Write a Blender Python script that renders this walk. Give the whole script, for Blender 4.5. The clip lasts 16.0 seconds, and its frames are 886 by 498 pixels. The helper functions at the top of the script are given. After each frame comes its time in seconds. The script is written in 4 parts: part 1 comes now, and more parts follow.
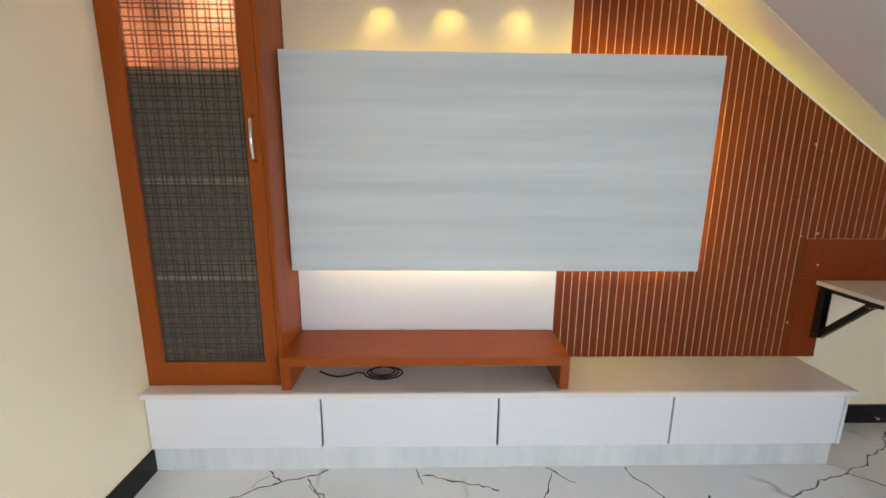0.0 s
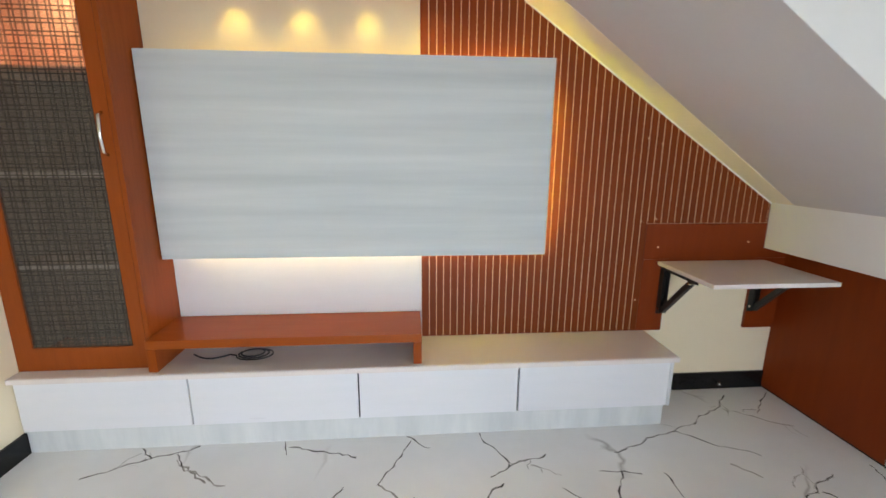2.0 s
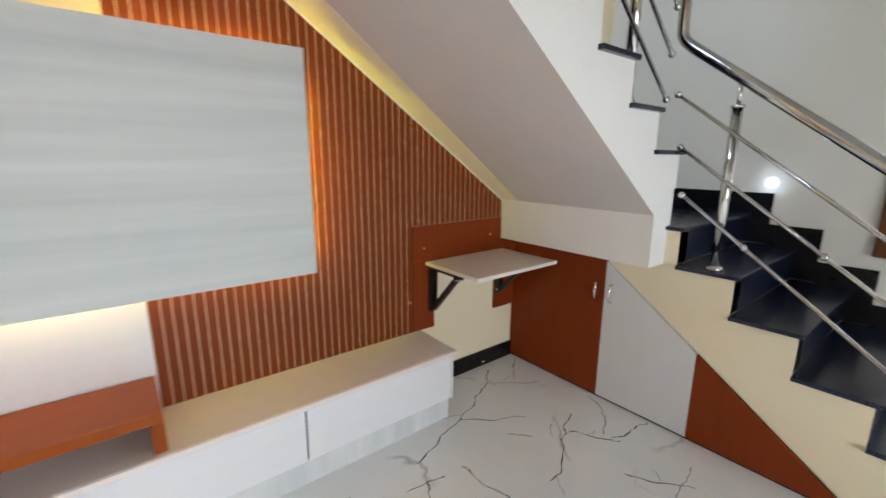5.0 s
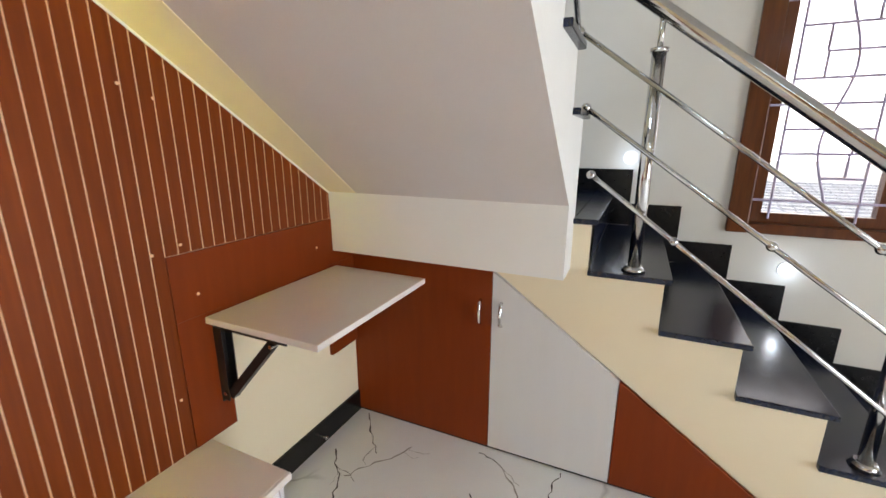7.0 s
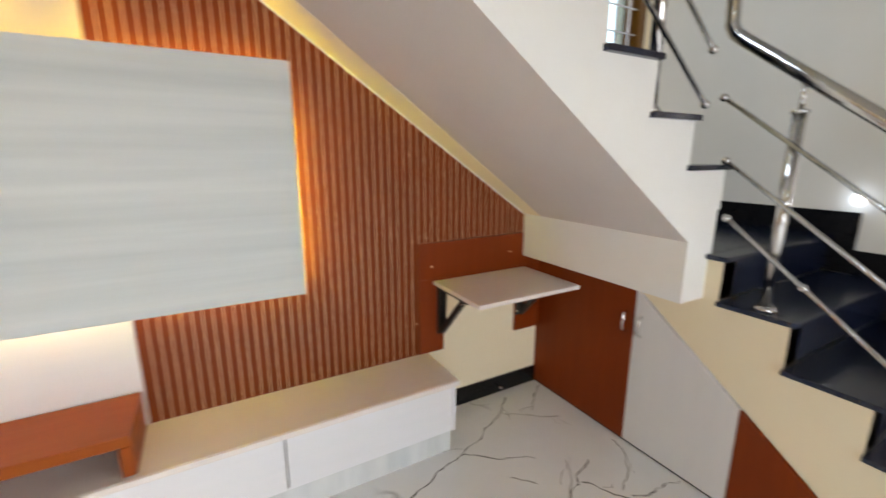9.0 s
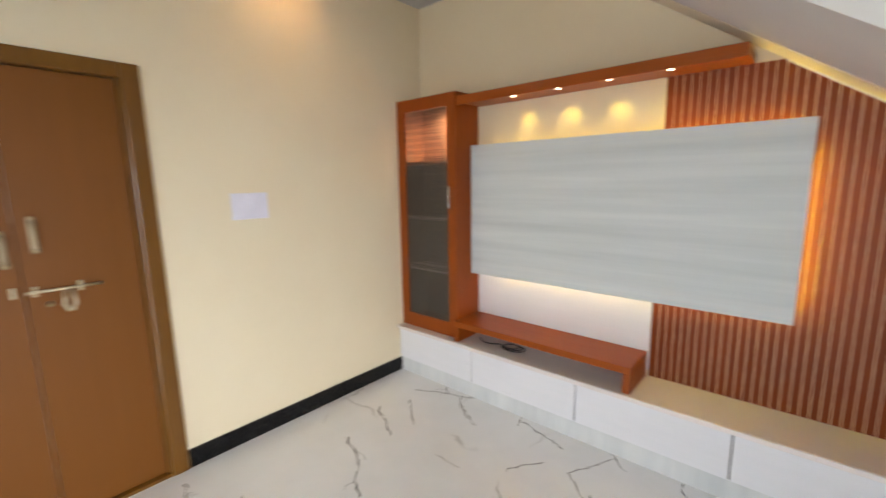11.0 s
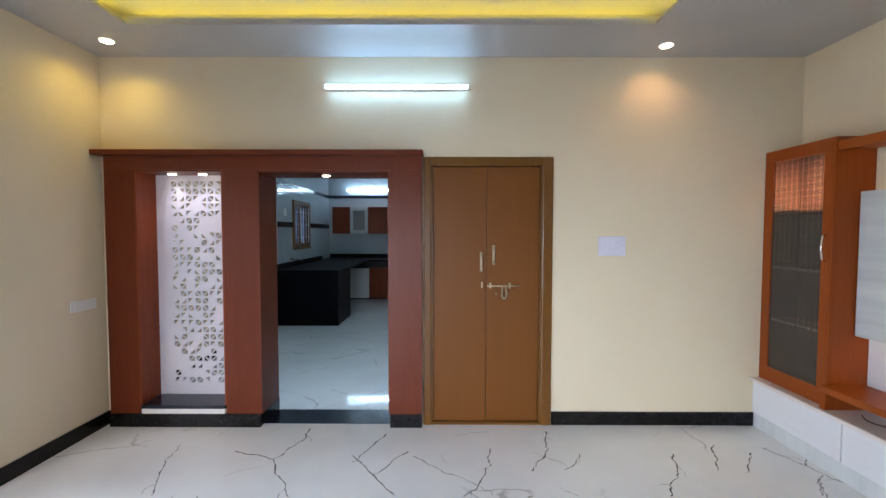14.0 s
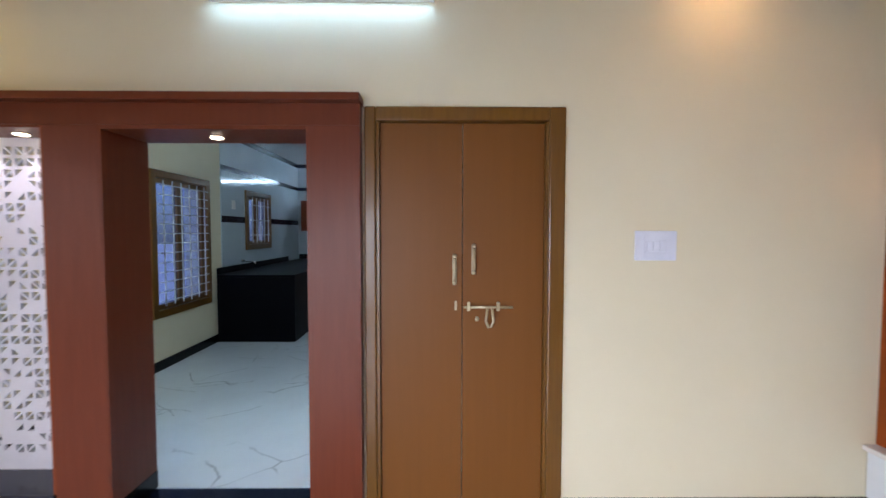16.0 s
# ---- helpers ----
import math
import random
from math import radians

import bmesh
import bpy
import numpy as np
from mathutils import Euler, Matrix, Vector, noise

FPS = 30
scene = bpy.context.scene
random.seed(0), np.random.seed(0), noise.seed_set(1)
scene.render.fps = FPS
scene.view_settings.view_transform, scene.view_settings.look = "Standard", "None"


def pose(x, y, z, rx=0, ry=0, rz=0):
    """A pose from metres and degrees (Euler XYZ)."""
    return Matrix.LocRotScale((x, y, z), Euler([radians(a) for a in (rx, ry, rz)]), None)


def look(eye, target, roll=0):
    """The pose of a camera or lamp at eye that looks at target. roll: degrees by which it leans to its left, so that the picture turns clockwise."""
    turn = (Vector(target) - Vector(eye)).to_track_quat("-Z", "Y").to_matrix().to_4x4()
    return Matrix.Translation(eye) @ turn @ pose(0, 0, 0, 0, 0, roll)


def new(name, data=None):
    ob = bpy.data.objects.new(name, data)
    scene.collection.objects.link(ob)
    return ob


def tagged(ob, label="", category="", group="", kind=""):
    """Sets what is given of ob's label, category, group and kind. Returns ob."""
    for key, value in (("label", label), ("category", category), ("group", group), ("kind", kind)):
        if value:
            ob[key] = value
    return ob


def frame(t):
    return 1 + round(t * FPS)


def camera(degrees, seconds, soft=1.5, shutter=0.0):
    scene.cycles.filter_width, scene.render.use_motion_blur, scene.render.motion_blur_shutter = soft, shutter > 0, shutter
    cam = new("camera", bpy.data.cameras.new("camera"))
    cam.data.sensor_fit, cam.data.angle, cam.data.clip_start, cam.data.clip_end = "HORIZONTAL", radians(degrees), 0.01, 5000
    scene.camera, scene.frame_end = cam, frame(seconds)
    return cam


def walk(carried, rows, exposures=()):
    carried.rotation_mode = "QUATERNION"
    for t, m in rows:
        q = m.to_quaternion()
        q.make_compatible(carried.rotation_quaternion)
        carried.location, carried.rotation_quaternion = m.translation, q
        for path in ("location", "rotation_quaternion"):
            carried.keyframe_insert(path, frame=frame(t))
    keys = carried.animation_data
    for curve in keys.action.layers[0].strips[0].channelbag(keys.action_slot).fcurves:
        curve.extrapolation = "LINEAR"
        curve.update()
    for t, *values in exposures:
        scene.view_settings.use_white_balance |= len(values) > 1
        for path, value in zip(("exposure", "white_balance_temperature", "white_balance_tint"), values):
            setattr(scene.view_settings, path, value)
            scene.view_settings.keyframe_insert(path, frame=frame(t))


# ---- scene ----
cam = camera(93.4, 16.0, shutter=0.5)
PATH = [
    (0, (0.389, 0.256, 1.344), (0.439, 2.213, 0.934), 0.5),
    (0.5, (0.385, 0.238, 1.346), (0.498, 2.187, 0.915), 0.5),
    (1, (0.518, 0.217, 1.341), (0.659, 2.162, 0.895), 0.4),
    (1.5, (0.8, 0.184, 1.373), (0.945, 2.125, 0.911), 0.5),
    (2, (0.931, 0.077, 1.345), (1.084, 2.023, 0.908), 0.3),
    (2.5, (1.005, -0.07, 1.353), (1.173, 1.874, 0.913), 0.4),
    (3, (1.096, -0.095, 1.379), (1.32, 1.845, 0.946), 0.5),
    (3.5, (1.148, -0.044, 1.377), (1.509, 1.878, 0.955), 0.5),
    (4, (1.037, -0.001, 1.376), (1.611, 1.869, 0.958), 0.2),
    (4.5, (0.87, 0.116, 1.367), (1.765, 1.856, 0.952), 0.3),
    (5, (0.934, 0.339, 1.362), (2.148, 1.87, 0.934), 0.3),
    (5.2, (0.968, 0.446, 1.35), (2.302, 1.873, 0.922), 0.0),
    (7.3, (1.532, 1.057, 1.299), (3.3, 1.852, 0.805), 0.2),
    (7.5, (1.504, 1.013, 1.303), (3.264, 1.829, 0.816), 0.3),
    (8, (1.351, 0.793, 1.331), (3.045, 1.743, 0.853), 0.3),
    (8.5, (1.259, 0.569, 1.38), (2.7, 1.876, 0.914), 0.0),
    (9, (1.277, 0.325, 1.436), (2.238, 2.023, 0.997), 0.0),
    (9.5, (1.271, 0.085, 1.452), (1.644, 2.016, 1.087), -0.0),
    (10, (1.306, -0.154, 1.483), (1.096, 1.809, 1.164), 0.1),
    (10.2, (1.351, -0.183, 1.538), (0.902, 1.737, 1.201), -0.0),
    (12.3, (2.081, -0.54, 1.546), (0.132, -0.118, 1.389), -0.1),
    (12.5, (2.132, -0.521, 1.545), (0.161, -0.217, 1.398), -0.0),
    (13, (2.241, -0.5, 1.541), (0.246, -0.389, 1.42), -0.0),
    (13.5, (2.346, -0.526, 1.529), (0.348, -0.521, 1.432), 0.0),
    (14, (2.423, -0.553, 1.523), (0.424, -0.559, 1.441), 0.1),
    (14.5, (2.351, -0.518, 1.518), (0.352, -0.514, 1.438), 0.1),
    (15, (2.051, -0.437, 1.509), (0.052, -0.414, 1.432), 0.1),
    (15.5, (1.703, -0.398, 1.493), (-0.296, -0.369, 1.411), 0.1),
    (16, (1.27, -0.34, 1.488), (-0.728, -0.322, 1.401), 0.1),
]
walk(cam, [(t, look(eye, target, roll)) for t, eye, target, roll in PATH], exposures=[
    (0.0, -0.16, 7150, 15), (1.0, -0.1, 7050, 15), (3.0, -0.08, 7150, 15), (4.5, -0.1, 7300, 15), (5.2, -0.01, 7400, 16), (7.3, 0.29, 7700, 17), (8.2, 0.22, 7850, 17), (9.0, 0.04, 7950, 18), (9.5, -0.15, 7950, 18), (10.2, -0.12, 8000, 18),
    (12.5, -0.36, 6700, 17), (14.5, -0.38, 6600, 18), (15.5, -0.34, 6650, 19), (16.0, -0.22, 6650, 19)])

# ---- world and large lights ----
world = bpy.data.worlds.new("world")
scene.world = world
world.use_nodes = True
wn = world.node_tree
sky = wn.nodes.new("ShaderNodeTexSky")
sky.sky_type = "NISHITA"
sky.sun_disc = False
sky.sun_elevation, sky.sun_rotation = radians(67), radians(-31)
wn.links.new(sky.outputs[0], wn.nodes["Background"].inputs[0])
wn.nodes["Background"].inputs[1].default_value = 0.15


def lamp(name, kind, place, aim, watts, colour, size=0.1, size_y=None, cone=70, blend=0.6):
    data = bpy.data.lights.new(name, kind)
    data.energy, data.color = watts, colour
    if kind == "AREA":
        data.shape, data.size, data.size_y = "RECTANGLE", size, size_y or size
    elif kind == "SPOT":
        data.spot_size, data.spot_blend, data.shadow_soft_size = radians(cone), blend, size
    elif kind == "SUN":
        data.angle = radians(0.5)
    else:
        data.shadow_soft_size = size
    ob = new(name, data)
    ob.matrix_world = look(place, aim)
    return ob


DAY = (0.68, 0.84, 1.0)
sun = lamp("sun", "SUN", (-3, 5, 14), (0, 0, 0), 3.0, (1.0, 0.95, 0.86))
day_lamp = lamp("doorway_daylight", "AREA", (1.1, -3.16, 0.98), (2.7, 2.0, -0.3), 44, DAY, 2.0, 1.7)
day_lamp.data.spread = radians(108)
# Added lamp in an unseen east opening, to brighten the west wall.
east_lamp = lamp("added_east_daylight", "AREA", (3.95, -1.95, 1.0), (-0.8, 0.2, -0.3), 38, DAY, 1.9, 1.7)
east_lamp.data.spread = radians(72)
# Unseen lamp, added at the stair head to brighten the stairwell.
upper_lamp = lamp("added_stairwell_daylight", "AREA", (0.12, 1.71, 3.8), (3.2, 1.71, 2.2), 68, (0.52, 0.74, 1.0), 0.9, 1.0)


# ---- materials ----
def srgb(r, g, b):
    return tuple(((c / 255 + 0.055) / 1.055) ** 2.4 if c > 10 else c / 255 / 12.92 for c in (r, g, b))


def node(tree, kind, **values):
    n = tree.nodes.new(kind)
    for k, v in values.items():
        n.inputs[k.replace("_", " ")].default_value = v
    return n


def material(name, colour, rough=0.5, metal=0.0, second=None, scale=6.0, stretch=(1, 1, 1), bump=0.0, bump_scale=60.0,
             coat=0.0, vary=0.0, detail=5.0, spec=0.5, rough_vary=0.06):
    """Two scales of noise between two colours, a fine bump and, with vary, a shade of its own for each piece."""
    m = bpy.data.materials.new(name)
    m.use_nodes = True
    t = m.node_tree
    b = t.nodes["Principled BSDF"]
    b.inputs["Roughness"].default_value, b.inputs["Metallic"].default_value = rough, metal
    b.inputs["Coat Weight"].default_value = coat
    b.inputs["Coat Roughness"].default_value = 0.08
    b.inputs["Specular IOR Level"].default_value = spec
    second = second or tuple(c * 0.88 for c in colour)
    where = t.nodes.new("ShaderNodeTexCoord")
    bent = t.nodes.new("ShaderNodeMapping")
    bent.inputs["Scale"].default_value = stretch
    t.links.new(where.outputs["Object"], bent.inputs[0])
    large = node(t, "ShaderNodeTexNoise", Scale=scale, Detail=detail, Roughness=0.6)
    t.links.new(bent.outputs[0], large.inputs["Vector"])
    mix = t.nodes.new("ShaderNodeMix")
    mix.data_type = "RGBA"
    mix.inputs[6].default_value, mix.inputs[7].default_value = (*colour, 1), (*second, 1)
    ramp = t.nodes.new("ShaderNodeMapRange")
    ramp.inputs[1].default_value, ramp.inputs[2].default_value = 0.3, 0.7
    t.links.new(large.outputs[0], ramp.inputs[0])
    t.links.new(ramp.outputs[0], mix.inputs[0])
    out = mix.outputs[2]
    if vary:
        info = t.nodes.new("ShaderNodeObjectInfo")
        shade = t.nodes.new("ShaderNodeMapRange")
        shade.inputs[3].default_value, shade.inputs[4].default_value = 1 - vary, 1 + vary
        t.links.new(info.outputs["Random"], shade.inputs[0])
        hsv = t.nodes.new("ShaderNodeHueSaturation")
        t.links.new(shade.outputs[0], hsv.inputs["Value"])
        t.links.new(out, hsv.inputs["Color"])
        out = hsv.outputs[0]
    t.links.new(out, b.inputs["Base Color"])
    fine = node(t, "ShaderNodeTexNoise", Scale=bump_scale, Detail=3.0)
    t.links.new(bent.outputs[0], fine.inputs["Vector"])
    rough_map = t.nodes.new("ShaderNodeMapRange")
    rough_map.inputs[3].default_value, rough_map.inputs[4].default_value = max(rough - rough_vary, 0.01), min(rough + rough_vary, 1)
    t.links.new(large.outputs[0], rough_map.inputs[0])
    t.links.new(rough_map.outputs[0], b.inputs["Roughness"])
    if bump:
        bm_node = node(t, "ShaderNodeBump", Strength=bump, Distance=0.004)
        t.links.new(fine.outputs[0], bm_node.inputs["Height"])
        t.links.new(bm_node.outputs[0], b.inputs["Normal"])
    return m


def glowing(name, colour, strength):
    m = bpy.data.materials.new(name)
    m.use_nodes = True
    b = m.node_tree.nodes["Principled BSDF"]
    b.inputs["Base Color"].default_value = (0.9, 0.9, 0.9, 1)
    b.inputs["Emission Color"].default_value = (*colour, 1)
    b.inputs["Emission Strength"].default_value = strength
    return m


def marble(name, base, vein, rough):
    """Polished white vitrified tile: cloudy grey patches, faint hair veins."""
    m = material(name, base, rough, second=tuple(c * 0.86 for c in base), scale=1.1)
    t = m.node_tree
    b = t.nodes["Principled BSDF"]
    old = b.inputs["Base Color"].links[0].from_socket
    where = t.nodes.new("ShaderNodeTexCoord")
    warp = node(t, "ShaderNodeTexNoise", Scale=2.2, Detail=4.0)
    t.links.new(where.outputs["Object"], warp.inputs["Vector"])
    add = t.nodes.new("ShaderNodeMix")
    add.data_type = "VECTOR"
    add.inputs[0].default_value = 0.25
    t.links.new(where.outputs["Object"], add.inputs[4])
    t.links.new(warp.outputs["Color"], add.inputs[5])
    cells = node(t, "ShaderNodeTexVoronoi", Scale=1.5)
    cells.feature = "DISTANCE_TO_EDGE"
    t.links.new(add.outputs[1], cells.inputs["Vector"])
    line = t.nodes.new("ShaderNodeMapRange")
    line.inputs[1].default_value, line.inputs[2].default_value = 0.0, 0.012
    line.inputs[3].default_value, line.inputs[4].default_value = 1.0, 0.0
    t.links.new(cells.outputs["Distance"], line.inputs[0])
    mask = node(t, "ShaderNodeTexNoise", Scale=1.9, Detail=2.0)
    t.links.new(where.outputs["Object"], mask.inputs["Vector"])
    gate = t.nodes.new("ShaderNodeMapRange")
    gate.inputs[1].default_value, gate.inputs[2].default_value = 0.5, 0.62
    gate.inputs[4].default_value = 0.55
    t.links.new(mask.outputs[0], gate.inputs[0])
    both = t.nodes.new("ShaderNodeMath")
    both.operation = "MULTIPLY"
    t.links.new(line.outputs[0], both.inputs[0])
    t.links.new(gate.outputs[0], both.inputs[1])
    mix = t.nodes.new("ShaderNodeMix")
    mix.data_type = "RGBA"
    mix.inputs[7].default_value = (*vein, 1)
    t.links.new(both.outputs[0], mix.inputs[0])
    t.links.new(old, mix.inputs[6])
    t.links.new(mix.outputs[2], b.inputs["Base Color"])
    return m


def plaid_glass(name):
    """Frosted cabinet glass with an etched check of double lines, partly see-through."""
    m = bpy.data.materials.new(name)
    m.use_nodes = True
    t = m.node_tree
    b = t.nodes["Principled BSDF"]
    b.inputs["Base Color"].default_value = (0.10, 0.095, 0.09, 1)
    b.inputs["Roughness"].default_value = 0.12
    where = t.nodes.new("ShaderNodeTexCoord")
    sep = t.nodes.new("ShaderNodeSeparateXYZ")
    t.links.new(where.outputs["Object"], sep.inputs[0])

    def math_node(op, a, bb):
        n = t.nodes.new("ShaderNodeMath")
        n.operation = op
        for i, v in enumerate((a, bb)):
            if isinstance(v, (int, float)):
                n.inputs[i].default_value = v
            else:
                t.links.new(v, n.inputs[i])
        return n.outputs[0]

    def lines(axis):
        f = math_node("FRACT", math_node("MULTIPLY", sep.outputs[axis], 22.0), 0)
        a = math_node("LESS_THAN", math_node("ABSOLUTE", math_node("SUBTRACT", f, 0.32), 0), 0.05)
        c = math_node("LESS_THAN", math_node("ABSOLUTE", math_node("SUBTRACT", f, 0.66), 0), 0.05)
        return math_node("MAXIMUM", a, c)

    check = math_node("MAXIMUM", lines(0), lines(2))
    clear = t.nodes.new("ShaderNodeBsdfTransparent")
    clear.inputs[0].default_value = (0.85, 0.84, 0.82, 1)
    tone = t.nodes.new("ShaderNodeMix")
    tone.data_type = "RGBA"
    tone.inputs[6].default_value, tone.inputs[7].default_value = (0.18, 0.155, 0.13, 1), (0.05, 0.036, 0.03, 1)
    t.links.new(check, tone.inputs[0])
    t.links.new(tone.outputs[2], b.inputs["Base Color"])
    share = math_node("ADD", math_node("MULTIPLY", check, 0.42), 0.28)
    mix = t.nodes.new("ShaderNodeMixShader")
    t.links.new(share, mix.inputs[0])
    t.links.new(clear.outputs[0], mix.inputs[1])
    t.links.new(b.outputs[0], mix.inputs[2])
    t.links.new(mix.outputs[0], t.nodes["Material Output"].inputs[0])
    return m


def clear_glass(name, tint=(0.95, 0.97, 1.0), share=0.12):
    m = bpy.data.materials.new(name)
    m.use_nodes = True
    t = m.node_tree
    b = t.nodes["Principled BSDF"]
    b.inputs["Roughness"].default_value = 0.03
    b.inputs["Base Color"].default_value = (0.6, 0.65, 0.7, 1)
    clear = t.nodes.new("ShaderNodeBsdfTransparent")
    clear.inputs[0].default_value = (*tint, 1)
    mix = t.nodes.new("ShaderNodeMixShader")
    mix.inputs[0].default_value = share
    t.links.new(clear.outputs[0], mix.inputs[1])
    t.links.new(b.outputs[0], mix.inputs[2])
    t.links.new(mix.outputs[0], t.nodes["Material Output"].inputs[0])
    return m


M_WALL = material("cream_paint", srgb(233, 218, 189), 0.7, second=srgb(228, 212, 182), scale=1.4, bump=0.08, bump_scale=90)
M_WHITE_WALL = material("white_plaster", srgb(234, 233, 230), 0.8, second=srgb(227, 226, 222), scale=1.6, bump=0.1, bump_scale=80)
# Cool light from above is put into this greyer wall tone.
M_OFFWHITE = material("cool_lit_wall_paint", srgb(218, 212, 203), 0.75, second=srgb(212, 206, 196), scale=1.4, bump=0.08, bump_scale=90)
M_SOFFIT_SHADE = material("shaded_soffit_plaster", srgb(213, 206, 203), 0.85, second=srgb(207, 199, 196), scale=1.3, bump=0.1, bump_scale=70)
# Pale cream with the light along the wall put into the colour.
M_LIT_BAND = material("lit_band_cream", srgb(242, 230, 206), 0.8, second=srgb(238, 226, 201), scale=1.5, bump=0.08, bump_scale=70)
M_NICHE = material("niche_lining_laminate", srgb(140, 62, 26), 0.36, second=srgb(122, 52, 20), scale=4, stretch=(9, 9, 0.7), spec=0.25)
# The dimness of the white ceilings is put into this mid-grey.
M_CEIL = material("dimmed_ceiling_paint", srgb(190, 190, 190), 0.3, scale=1.2, bump=0.05)
M_FLOOR = marble("polished_marble_tile", srgb(241, 243, 244), srgb(120, 118, 116), 0.07)
M_VEIN = material("dark_vein", srgb(38, 38, 42), 0.14, second=srgb(90, 88, 88), scale=14)
M_VEIN_SOFT = material("soft_vein", srgb(128, 126, 124), 0.14, second=srgb(185, 183, 180), scale=14)
M_ORANGE = material("orange_teak_laminate", srgb(150, 70, 19), 0.36, second=srgb(140, 63, 16), scale=5, stretch=(9, 9, 0.7), bump=0.05, bump_scale=40, spec=0.25)
M_ORANGE_H = material("orange_teak_laminate_flat", srgb(156, 76, 24), 0.36, second=srgb(149, 70, 21), scale=5, stretch=(0.7, 9, 9), bump=0.05, bump_scale=40, spec=0.25)
M_SLAT = material("brown_red_slat_laminate", srgb(126, 54, 11), 0.42, second=srgb(111, 45, 9), scale=5, stretch=(12, 12, 0.6), bump=0.05, bump_scale=40, vary=0.05, spec=0.25)
M_GROOVE = material("pale_groove", srgb(244, 204, 166), 0.5)
M_DOORRED = material("red_brown_cupboard_laminate", srgb(128, 50, 11), 0.42, second=srgb(121, 46, 10), scale=4, stretch=(9, 9, 0.7), bump=0.04, bump_scale=40, spec=0.25)
M_GREYDOOR = material("grey_white_laminate", srgb(213, 211, 211), 0.4, second=srgb(210, 208, 208), scale=3, stretch=(5, 5, 0.6))
M_ARCH = material("maroon_wood_laminate", srgb(112, 49, 25), 0.36, second=srgb(104, 44, 21), scale=4, stretch=(9, 9, 0.7), bump=0.05, bump_scale=40, spec=0.25)
M_LEAF = material("brown_door_veneer", srgb(124, 74, 28), 0.42, second=srgb(120, 71, 26), scale=3, stretch=(10, 10, 0.5), bump=0.05, bump_scale=30, spec=0.25)
M_FRAME = material("varnished_teak_frame", srgb(120, 78, 26), 0.3, second=srgb(106, 67, 22), scale=5, stretch=(9, 9, 0.6), coat=0.2, spec=0.35)
M_WINWOOD = material("dark_window_teak", srgb(104, 54, 22), 0.34, second=srgb(82, 40, 16), scale=6, stretch=(8, 8, 0.7), coat=0.15, spec=0.3)
M_PANEL = material("grey_white_panel", srgb(214, 219, 219), 0.5, second=srgb(192, 199, 200), scale=2.4, stretch=(0.22, 1, 4.5), detail=3, spec=0.3, rough_vary=0.02)
M_WHITELAM = material("white_laminate", srgb(226, 226, 230), 0.28, second=srgb(223, 224, 228), scale=9, stretch=(0.3, 1, 3), detail=2, rough_vary=0.012)
M_TOP = material("white_stone_top", srgb(232, 224, 220), 0.22, second=srgb(225, 216, 211), scale=3)
M_PLINTH = material("plinth_marble", srgb(222, 224, 224), 0.25, second=srgb(200, 204, 206), scale=4, stretch=(2.5, 1, 0.4))
M_BLACK = material("black_granite", srgb(14, 20, 34), 0.21, second=srgb(26, 35, 58), scale=90, bump=0.0, spec=0.5)
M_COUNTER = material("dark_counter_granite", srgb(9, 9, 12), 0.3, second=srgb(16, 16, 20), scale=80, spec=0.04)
M_BLACKSKIRT = material("black_skirting_tile", srgb(17, 17, 18), 0.2, second=srgb(27, 26, 27), scale=40, spec=0.25)
M_STEEL = material("polished_steel", (0.62, 0.61, 0.6), 0.12, 1.0, second=(0.56, 0.55, 0.54), scale=20)
M_CHROME = material("chrome", (0.75, 0.74, 0.72), 0.14, 1.0, scale=20)
M_BRASS = material("antique_brass", srgb(206, 190, 158), 0.38, 0.75, scale=30)
M_BRACKET = material("black_bracket_paint", srgb(24, 24, 26), 0.4, scale=30)
M_CABLE = material("black_cable", srgb(20, 20, 22), 0.5)
# Near-black, with the shade inside gaps put into the colour.
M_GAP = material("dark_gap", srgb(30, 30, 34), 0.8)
M_PLASTIC = material("white_plastic", srgb(240, 238, 234), 0.35)
M_SWITCH = material("pale_lilac_plastic", srgb(232, 230, 242), 0.35)
M_JALI = material("white_jali_board", srgb(236, 233, 242), 0.45, scale=3)
M_TILE = material("pale_wall_tile", srgb(196, 206, 212), 0.07, second=srgb(184, 195, 203), scale=1.5)
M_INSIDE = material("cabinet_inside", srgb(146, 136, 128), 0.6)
M_INSIDE_LIT = material("cabinet_inside_lit", srgb(232, 180, 146), 0.5)
M_GLASS = plaid_glass("checked_glass")
M_PANE = clear_glass("window_glass")
M_PANE_BLUE = clear_glass("frosted_blue_glass", (0.5, 0.62, 0.95), 0.25)
M_PANE_SKY = clear_glass("pale_blue_glass", (0.72, 0.9, 1.0), 0.1)
M_GRILL = material("grille_paint", srgb(184, 172, 200), 0.4, scale=20)
M_GRILL_W = material("white_grille_paint", srgb(225, 225, 228), 0.4, scale=20)
M_ROOF = material("grey_roof_tiles", srgb(222, 226, 230), 0.7, second=srgb(196, 202, 208), scale=8)
M_OUT = material("outside_render", srgb(210, 208, 202), 0.9, scale=2)
M_GROUND = material("pale_concrete_ground", srgb(206, 203, 197), 0.95, scale=3)
L_TUBE = glowing("tube_glow", (0.34, 0.66, 1.0), 28.0)
L_KTUBE = glowing("kitchen_tube_glow", (0.50, 0.78, 1.0), 45.0)
L_DTUBE = glowing("added_dining_glow", (0.46, 0.76, 1.0), 245.0)
L_SPOT = glowing("spot_glow", (1.0, 0.86, 0.62), 14.0)
L_STEP = glowing("step_light_glow", (0.95, 0.98, 1.0), 12.0)
